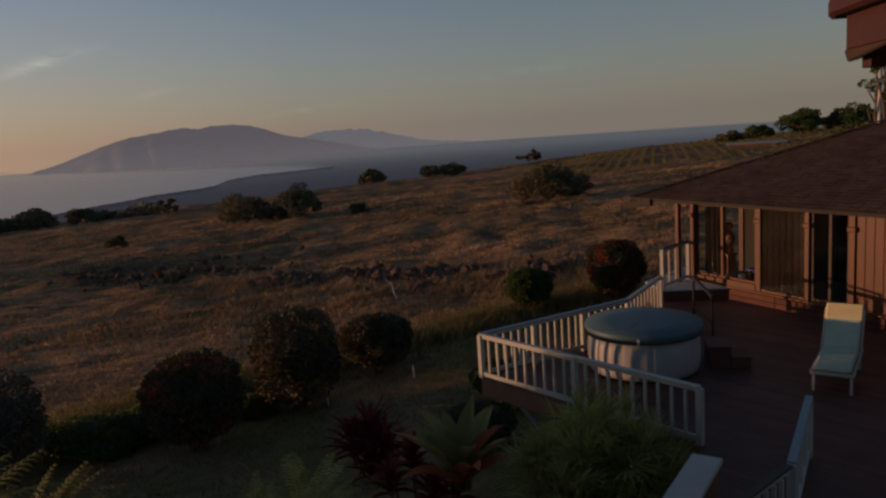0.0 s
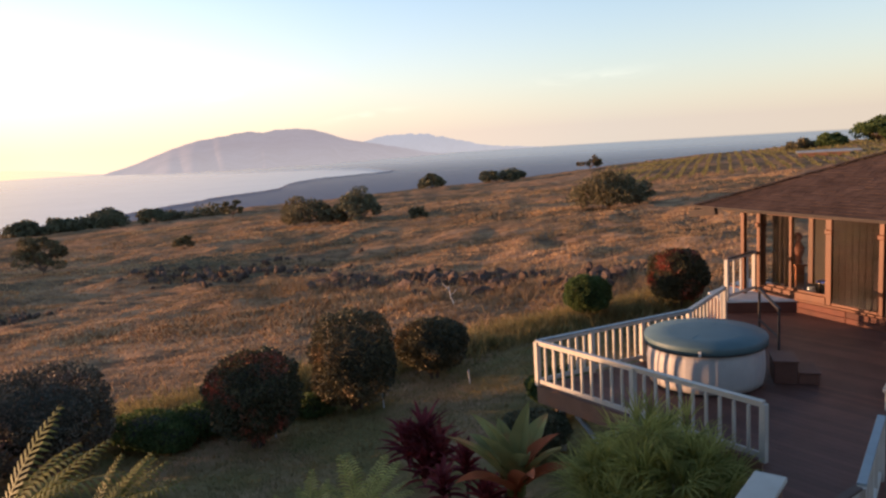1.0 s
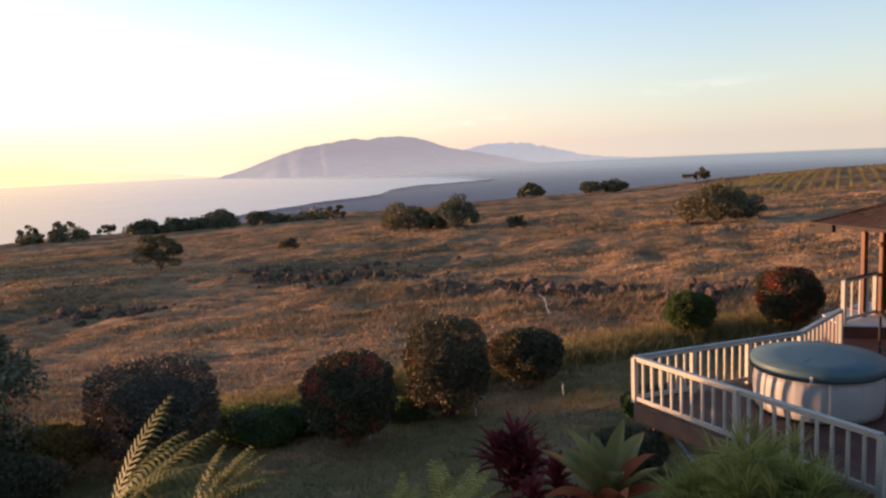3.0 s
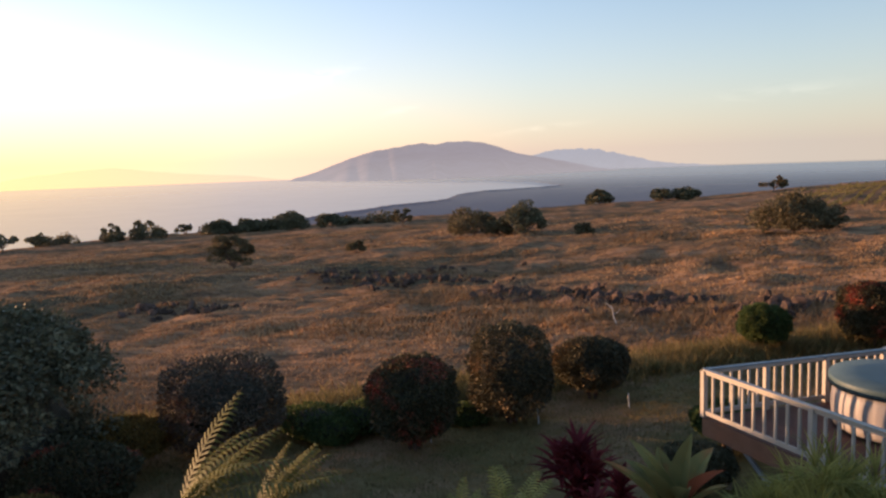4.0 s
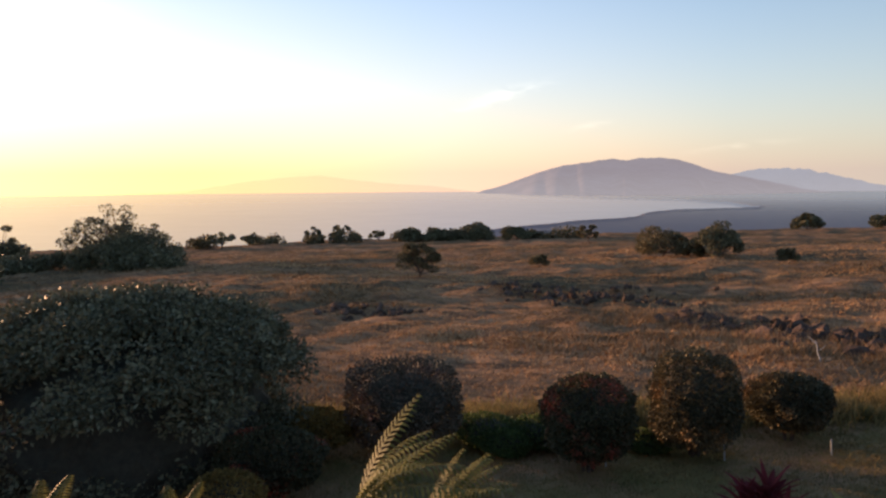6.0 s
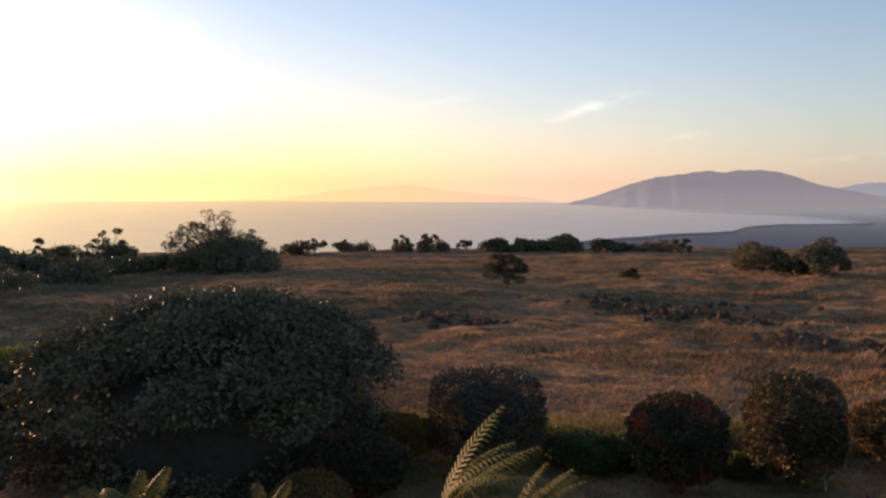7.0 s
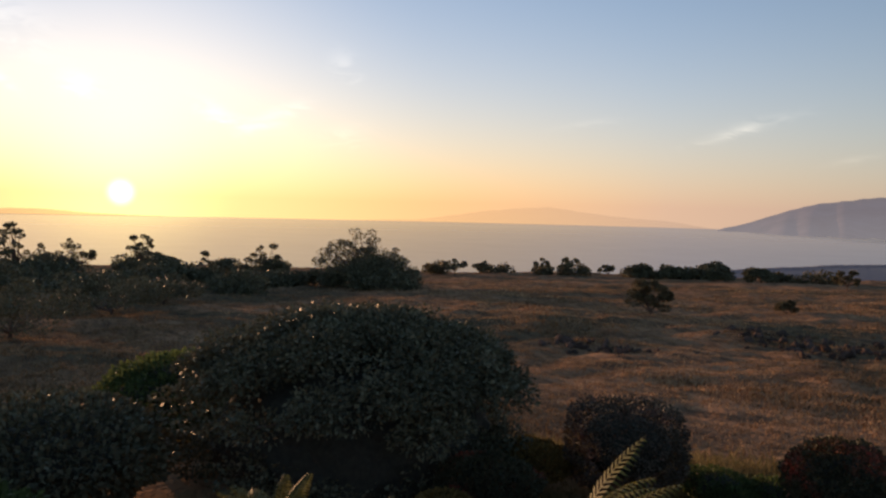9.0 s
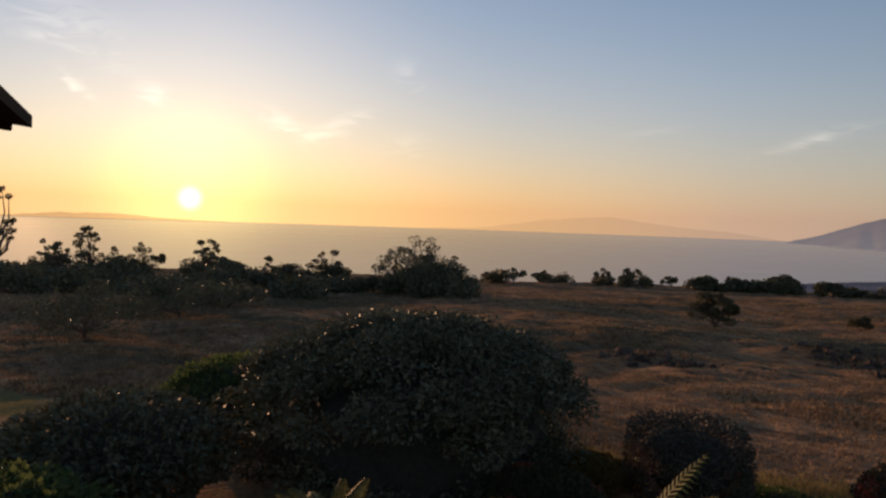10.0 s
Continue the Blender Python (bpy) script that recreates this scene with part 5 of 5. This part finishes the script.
ti_plant(-3.43, 13.05, ground_z(-3.43, 13.05), ((0.05, 0.0, 0.92, 0.8, 46), (-0.32, 0.1, 0.75, 0.7, 36), (0.35, -0.1, 0.72, 0.7, 36), (0.1, -0.3, 0.5, 0.65, 30)), M["leaf_ti"], "dark red ti plant with upright strap leaves", 71)
ti_plant(-2.35, 11.8, ground_z(-2.35, 11.8), ((0.0, 0.0, 0.95, 0.5, 28), (0.4, -0.45, 0.55, 0.55, 26), (-0.35, -0.3, 0.7, 0.5, 24), (0.75, -0.2, 0.5, 0.5, 20)), M["leaf_ti"], "low crimson ti plant among the ferns", 72)


def bromeliad(x, y, z0, label, seed):
    """A large rosette of broad arching leaves."""
    rnd = random.Random(seed)
    ob = tagged(empty("bromeliad", Matrix.Translation((x, y, z0))), label, "plant", "garden plants")
    for k in range(15):
        az = k * 137.5 + rnd.uniform(-12, 12)
        f = k / 14
        v, fc = blade_strip(None, arch((0, 0, 0.1), az, rnd.uniform(1.25, 1.7), 46 + 38 * f, rnd.uniform(25, 70), 9), rnd.uniform(0.34, 0.46), fold=0.3)
        # a few leaves, mostly low ones, carry red sunlight in their colour
        soup("leaf", [tuple(p) for p in v], fc, M["leaf_red_lit"] if k in (0, 1, 2, 4, 10) else M["leaf_broad"], ob)
    return ob


# leaf colour with the low sun's red put into it
M["leaf_red_lit"] = leaf_material("leaf_red_lit", (0.42, 0.10, 0.05), (0.50, 0.16, 0.07))
bromeliad(-1.45, 11.4, -0.95, "giant bromeliad with broad yellow-green leaves, some coloured orange as sunlit", 73)
fan_palm(0.66, 10.40, -0.95, 84, "bushy clump of small green fan palms beside the deck", 74)
fern(-4.33, 4.16, 2.27, 11, 1.02, M["leaf_fern"], "sunlit yellow-green tree fern with arching fronds", 75, rise=(36, 78), az_range=(-110, -5))
fern(-3.85, 4.5, 2.14, 8, 0.88, M["leaf_fern"], "smaller tree fern with fronds catching the sun", 76, rise=(48, 78), az_range=(-90, -20))
fern(-2.75, 7.45, 0.72, 9, 0.9, M["leaf_palm"], "green garden fern with upright fronds", 77, rise=(55, 82), az_range=(-80, 60))
fern(-3.3, 7.3, 0.72, 5, 0.7, M["leaf_palm"], "low green fern below the balcony", 78, rise=(60, 84), az_range=(-60, 80))
fern(-6.75, 2.55, 1.78, 7, 0.8, M["leaf_fern"], "tree fern below the balcony with pale fronds", 79, rise=(35, 62), az_range=(-20, 130))
fern(-6.1, 3.55, 1.72, 5, 0.7, M["leaf_fern"], "tree fern below the balcony with pale fronds", 80, rise=(35, 60), az_range=(-40, 110))


def stake(x, y, h, label, tilt=3):
    z = ground_z(x, y)
    bm = box(0.035, 0.035, h + 0.15, pose(x, y, z + h / 2 - 0.07, tilt, -tilt, 20), 0.004)
    tagged(part("stake", bm, M["grey_wood"]), label, "stake", "lawn stakes")


for x, y in ((-7.7, 15.6), (-5.55, 17.5), (-3.6, 19.3)):
    stake(x, y, 0.42, "short pale wooden stake in the lawn")


def dead_branch(x, y):
    bm = bmesh.new()
    z = ground_z(x, y)
    limb(bm, (x, y, z - 0.1), (x - 0.25, y, z + 0.85), 0.03, 0.015, 5, 0.05, 4)
    limb(bm, (x - 0.2, y, z + 0.7), (x - 0.5, y, z + 0.95), 0.018, 0.008, 5, 0.03, 5)
    limb(bm, (x - 0.12, y, z + 0.45), (x + 0.15, y, z + 0.7), 0.016, 0.008, 5, 0.03, 6)
    tagged(part("dead_branch", bm, M["grey_wood"]), "bleached bare branch sticking out of the grass", "branch")


dead_branch(-6.3, 31.2)

# ---- pasture trees ----
DARK, DRY = "dark rounded tree standing in the dry pasture", "dry brownish bush standing in the pasture"
SKY = "small windswept tree on the skyline above the sea"
FIELD = (
    # x, y, half width, height, material, label, clumps, sparse
    (-41.1, 100.2, 3.9, 4.6, "leaf_field", "grey-brown thinly leaved tree in the pasture", 30, False),
    (-33.1, 98.6, 3.7, 4.6, "leaf_dark", DARK, 36, False),
    (-37.0, 99.6, 2.4, 3.0, "leaf_field", DARK, 20, False),
    (1.0, 79.0, 4.0, 4.2, "leaf_field", "spreading grey-green tree on the pasture slope", 70, False),
    (4.2, 79.5, 2.0, 2.4, "leaf_field", DRY, 16, False),
    (-56.9, 253.0, 4.4, 5.2, "leaf_dark", DARK, 20, False),
    (-39.1, 276.0, 4.5, 3.6, "leaf_dark", DARK, 16, False),
    (-30.6, 277.0, 5.5, 4.2, "leaf_dark", DARK, 18, False),
    (-2.5, 282.0, 5.2, 4.6, "leaf_brown", "lone flat-topped tree on the pasture skyline", 18, True),
    (-78.5, 148.7, 3.0, 3.6, "leaf_field", DRY, 16, True),
    (-24.4, 98.9, 1.7, 1.6, "leaf_field", DRY, 12, False),
    (-51.5, 59.6, 2.4, 4.0, "leaf_field", "tall dry bush with thin leaves in the pasture", 26, False),
    (-49.7, 81.0, 1.5, 1.7, "leaf_field", DRY, 10, False),
    (-158.5, 180.0, 5.8, 4.0, "leaf_dark", DARK, 18, False),
    (-152.0, 184.0, 5.8, 4.4, "leaf_dark", DARK, 18, False),
    (-139.3, 189.0, 7.0, 5.2, "leaf_dark", DARK, 20, False),
    (-131.1, 200.0, 5.2, 4.6, "leaf_dark", DARK, 18, False),
    (-147.0, 186.0, 6.0, 3.4, "leaf_dark", DARK, 16, False),
    (-150.0, 1.9, 4.2, 7.2, "leaf_dark", SKY, 22, True),
    (-164.5, 9.3, 5.8, 9.6, "leaf_dark", SKY, 26, True),
    (-163.8, 19.5, 4.8, 7.4, "leaf_dark", SKY, 22, True),
    (-157.0, 30.9, 3.8, 8.4, "leaf_dark", SKY, 18, True),
    (-154.8, 31.5, 6.8, 5.6, "leaf_dark", "dense dark bush on the skyline", 34, False),
    (-192.0, 53.5, 4.0, 5.0, "leaf_dark", SKY, 14, True),
    (-150.6, 53.9, 5.0, 6.6, "leaf_dark", SKY, 24, True),
    (-149.0, 55.0, 4.2, 4.0, "leaf_dark", "dense dark bush on the skyline", 20, False),
    (-120.0, 61.4, 10.0, 8.8, "leaf_dark", "wide dark thicket of bushes before the sea", 70, True),
    (-117.0, 62.0, 9.0, 6.2, "leaf_dark", "dense dark thicket at the pasture edge", 60, False),
    (-190.0, 129.5, 5.2, 5.0, "leaf_dark", SKY, 14, True),
    (-193.0, 142.6, 3.8, 4.0, "leaf_dark", SKY, 12, True),
    (-188.7, 164.0, 4.8, 4.4, "leaf_dark", SKY, 14, True),
    (-182.3, 171.1, 4.8, 5.0, "leaf_dark", SKY, 16, True),
    (-180.5, 187.1, 4.2, 3.2, "leaf_dark", SKY, 12, True),
    (-141.0, 44.0, 5.0, 4.0, "leaf_dark", "dense dark bush on the skyline", 24, False),
    (-160.0, 3.0, 8.0, 4.2, "leaf_dark", "dense dark bush on the skyline", 30, False),
    (-161.0, 15.0, 7.0, 4.4, "leaf_dark", "dense dark bush on the skyline", 28, False),
    (-149.9, -7.0, 5.0, 16.0, "leaf_dark", SKY, 28, True),
    (-90.0, 20.0, 5.0, 3.4, "leaf_dark", "low dark bush on the shaded slope", 26, False),
    (-75.0, 12.0, 6.0, 3.8, "leaf_dark", "low dark bush on the shaded slope", 30, False),
    (-60.0, 3.0, 6.0, 4.0, "leaf_dark", "low dark bush on the shaded slope", 34, False),
    (56.0, 224.0, 3.8, 3.4, "leaf_field", "sunlit green tree on the upper hillside", 24, False),
    (63.5, 222.0, 4.5, 4.4, "leaf_green", "sunlit green tree on the upper hillside", 26, False),
    (74.0, 219.0, 6.5, 7.0, "leaf_green", "large sunlit green tree on the upper hillside", 32, False),
    (83.0, 217.0, 4.0, 5.4, "leaf_field", "sunlit green tree on the upper hillside", 24, False),
    (86.0, 213.0, 6.0, 6.5, "leaf_green", "sunlit green tree on the upper hillside", 24, False),
    (18.5, 42.5, 2.6, 8.3, "leaf_green", "tall tree with yellow-green leaves behind the house", 40, True),
)
for k, (x, y, w, h, mt, text, n, thin) in enumerate(FIELD):
    far = math.hypot(x, y)
    tree(x, y, w, h * (1.2 if thin else 1.0), M[mt], text, 200 + k, clumps=n, per=80 if thin else 230, size=max(0.16, far * (0.0024 if thin else 0.0026)), trunk=0.03 * h, low=0.25 if thin else 0.12, flat=0.55, sparse=thin)


belt = random.Random(77)
for k in range(17):
    v = heading(60 + k * 2.1 + belt.uniform(-0.7, 0.7)) * belt.uniform(112, 146)
    tree(v.x, v.y, belt.uniform(4.5, 7.5), belt.uniform(2.0, 3.4), M["leaf_dark"], "dense dark bush on the seaward brow", 400 + k, clumps=26, per=120, size=0.45, trunk=0.1, low=0.05, flat=0.7, group="brow bushes", name="bush")
belt = random.Random(78)
for k in range(9):
    v = heading(29 + k * 3.4 + belt.uniform(-1, 1)) * belt.uniform(235, 262)
    tree(v.x, v.y, belt.uniform(4.0, 7.5), belt.uniform(2.0, 3.6), M["leaf_field"], "low olive bush along the pasture brow", 430 + k, clumps=16, per=110, size=0.7, trunk=0.1, low=0.05, flat=0.7, group="brow bushes", name="bush")


def pole(x, y, h):
    z = ground_z(x, y)
    bm = bmesh.new()
    limb(bm, (x, y, z - 0.3), (x + 0.05, y, z + h), 0.14, 0.09, 10, 0.02, 3)
    tagged(part("utility_pole", bm, M["grey_wood"]), "pale bare pole rising behind the house", "pole")


pole(18.0, 41.9, 8.4)


def shed(x, y, turn, ln, label):
    z = ground_z(x, y)
    ob = tagged(empty("farm_shed", pose(x, y, z, 0, 0, turn)), label, "shed", "farm sheds")
    part("wall", box(ln, 3.0, 0.9, pose(0, 0, 0.35), 0.02), M["fascia_wood"], ob)
    part("roof", box(ln + 1, 3.6, 0.10, pose(0, 0, 0.86, 5), 0.02), M["shed_roof"], ob, "pale metal roof")


M["shed_roof"] = material("shed_roof", (0.46, 0.40, 0.33), (0.38, 0.33, 0.28), 0.5, 0.8, 5, 0.1)
shed(49.0, 177.0, -14, 10.0, "long low farm shed with a pale roof")
shed(54.0, 183.0, -14, 8.0, "long low farm shed with a pale roof")


# ---- lava stones ----
def stone_mesh(seed):
    bm = bmesh.new()
    bmesh.ops.create_icosphere(bm, subdivisions=1, radius=1.0)
    for v in bm.verts:
        v.co *= 1 + 0.45 * noise.noise(v.co * 1.7 + Vector((seed, seed, 0)))
        v.co.z *= 0.75
    me = bpy.data.meshes.new("stone")
    bm.to_mesh(me)
    bm.free()
    me.materials.append(M["lava"])
    return me


STONES = [stone_mesh(k * 3.7) for k in range(6)]


def stone_wall(name, a, b, n, width, size, label, seed):
    """A tumbled bank of stones from a to b, each stone an object of its own."""
    rnd = random.Random(seed)
    a, b = Vector(a), Vector(b)
    d = b - a
    side = Vector((-d.y, d.x)).normalized()
    ob = tagged(empty(name, Matrix.Translation((a.x, a.y, ground_z(a.x, a.y)))), label, "stone wall", kind="structure")
    o = ob.matrix_world.translation.copy()
    for k in range(n):
        f = rnd.random()
        keep = noise.noise((f * 9.0, seed, 0))
        if keep < -0.18:
            continue
        off = rnd.gauss(0, width)
        p = a + d * f + side * (off + 1.2 * noise.noise((f * 5, seed + 3, 0)))
        s = size * rnd.uniform(0.45, 1.25) * (1 + 0.7 * max(0, keep))
        z = ground_z(p.x, p.y) + s * 0.12 + (0.22 * rnd.random() if abs(off) < width * 0.7 else 0)
        st = new("stone", STONES[k % 6])
        st.parent = ob
        st.matrix_local = Matrix.Translation(Vector((p.x, p.y, z)) - o) @ Euler((rnd.uniform(0, 6), rnd.uniform(0, 6), rnd.uniform(0, 6))).to_matrix().to_4x4() @ Matrix.Diagonal((s, s * rnd.uniform(0.7, 1.3), s * rnd.uniform(0.6, 0.9), 1))
    return ob


stone_wall("stone_wall", (-17.0, 43.0), (3.0, 34.0), 300, 1.3, 0.38, "tumbled dark lava-stone wall across the pasture", 11)
stone_wall("stone_wall", (-17.5, 44.5), (-8.0, 45.5), 70, 1.8, 0.34, "scattered lava stones beside the old wall", 12)
stone_wall("stone_wall", (-40.0, 58.0), (-24.0, 50.0), 120, 2.4, 0.36, "broken lava-stone bank in the pasture", 13)
stone_wall("stone_wall", (-40.5, 37.5), (-34.0, 37.5), 70, 1.3, 0.28, "low dark outcrop of lava stones", 14)
stone_wall("stone_wall", (-30.0, 62.0), (-22.0, 50.0), 60, 2.6, 0.30, "scattered lava stones on the slope", 15)

# ---- vineyard on the upper slope ----
def vineyard():
    rng = np.random.default_rng(5)
    ob = tagged(empty("vineyard", Matrix.Translation((0, 0, 0))), "rows of green vines on the upper hillside", "vineyard", kind="stuff")
    way, across = heading(-9.0), heading(-99.0)
    for k in range(46):
        pts = []
        c0 = way * 150 + across * (-26 + k * 2.5)
        for s in np.arange(0, 132, 0.6):
            p = c0 + way * s
            z = ground_z(p.x, p.y)
            for _ in range(4):
                pts.append((p.x + rng.normal() * 0.16, p.y + rng.normal() * 0.16, z + 0.1 + rng.random() * 0.55))
        q, f = leaves(np.array(pts), 0.30, rng, 0.0, 0.4)
        soup("vine_row", q.tolist(), f.tolist(), M["leaf_vine"], ob)


M["leaf_vine"] = leaf_material("leaf_vine", (0.14, 0.125, 0.045), (0.25, 0.20, 0.08))
vineyard()


# ---- grass ----
def grass(name, count, place, height, width, mat, label, seed, blades=5, spread=0.18):
    """Clumps of blades over the ground; place gives x, y for two random numbers."""
    rng = np.random.default_rng(seed)
    verts, faces = [], []
    for k in range(count):
        x, y, scale = place(rng)
        if x is None:
            continue
        z = ground_z(x, y)
        for b in range(blades):
            a = rng.random() * 6.283
            h = height * scale * (0.5 + 0.8 * rng.random())
            bx, by = x + rng.normal() * spread * scale, y + rng.normal() * spread * scale
            ca, sa = math.cos(a), math.sin(a)
            w = width * scale
            lean = h * rng.uniform(0.3, 1.6)
            i = len(verts)
            verts += [(bx - sa * w, by + ca * w, z - 0.03), (bx + sa * w, by - ca * w, z - 0.03), (bx + ca * lean, by + sa * lean, z + h)]
            faces.append((i, i + 1, i + 2))
    return tagged(soup(name, verts, faces, mat), label, "grass", kind="stuff")


def in_field(rng):
    az = rng.uniform(-14, 100)
    r = 17 * (170 / 17) ** (rng.random() ** 0.8)
    v = heading(az) * r
    if HEDGE_N.dot(Vector((v.x, v.y))) < HEDGE_C + 0.3:
        return None, None, 0
    d = noise.noise((v.x * 0.05, v.y * 0.11, 2.0)) + 0.5 * noise.noise((v.x * 0.25, v.y * 0.25, 6.0))
    if d < rng.uniform(-0.85, 0.12):
        return None, None, 0
    return v.x, v.y, (0.6 + 0.9 * max(0, d)) * (0.8 + r / 130)


grass("dry_grass", 100000, in_field, 0.17, 0.045, M["dry_grass"], "clumps of dry golden grass over the pasture", 21)


def on_lawn(rng):
    p = HEDGE_A + HEDGE_D * rng.uniform(2, 26) - HEDGE_N * rng.uniform(-0.4, 7.5)
    if math.hypot(p.x, p.y) < 6:
        return None, None, 0
    return p.x, p.y, 1.0


grass("lawn_grass", 26000, on_lawn, 0.07, 0.012, M["lawn_blade"], "short patchy lawn grass", 22, blades=4, spread=0.08)


def at_hedge(rng):
    p = HEDGE_A + HEDGE_D * rng.uniform(-2, 27) + HEDGE_N * (rng.normal() * 0.55 + 0.3)
    return p.x, p.y, rng.uniform(0.6, 1.25)


grass("tall_weeds", 9000, at_hedge, 0.42, 0.022, M["weed_grass"], "tall yellow-green weeds along the lawn's edge", 23, blades=6, spread=0.14)


def near_wall(rng):
    f = rng.random()
    p = Vector((-20.0, 45.0)).lerp(Vector((4.5, 33.0)), f) + Vector((rng.normal() * 2.0, rng.normal() * 2.5 - 1.2))
    return p.x, p.y, rng.uniform(0.7, 1.5)


grass("tall_dry_grass", 2200, near_wall, 0.34, 0.018, M["dry_grass"], "tall golden grass round the lava stones", 24, blades=6)
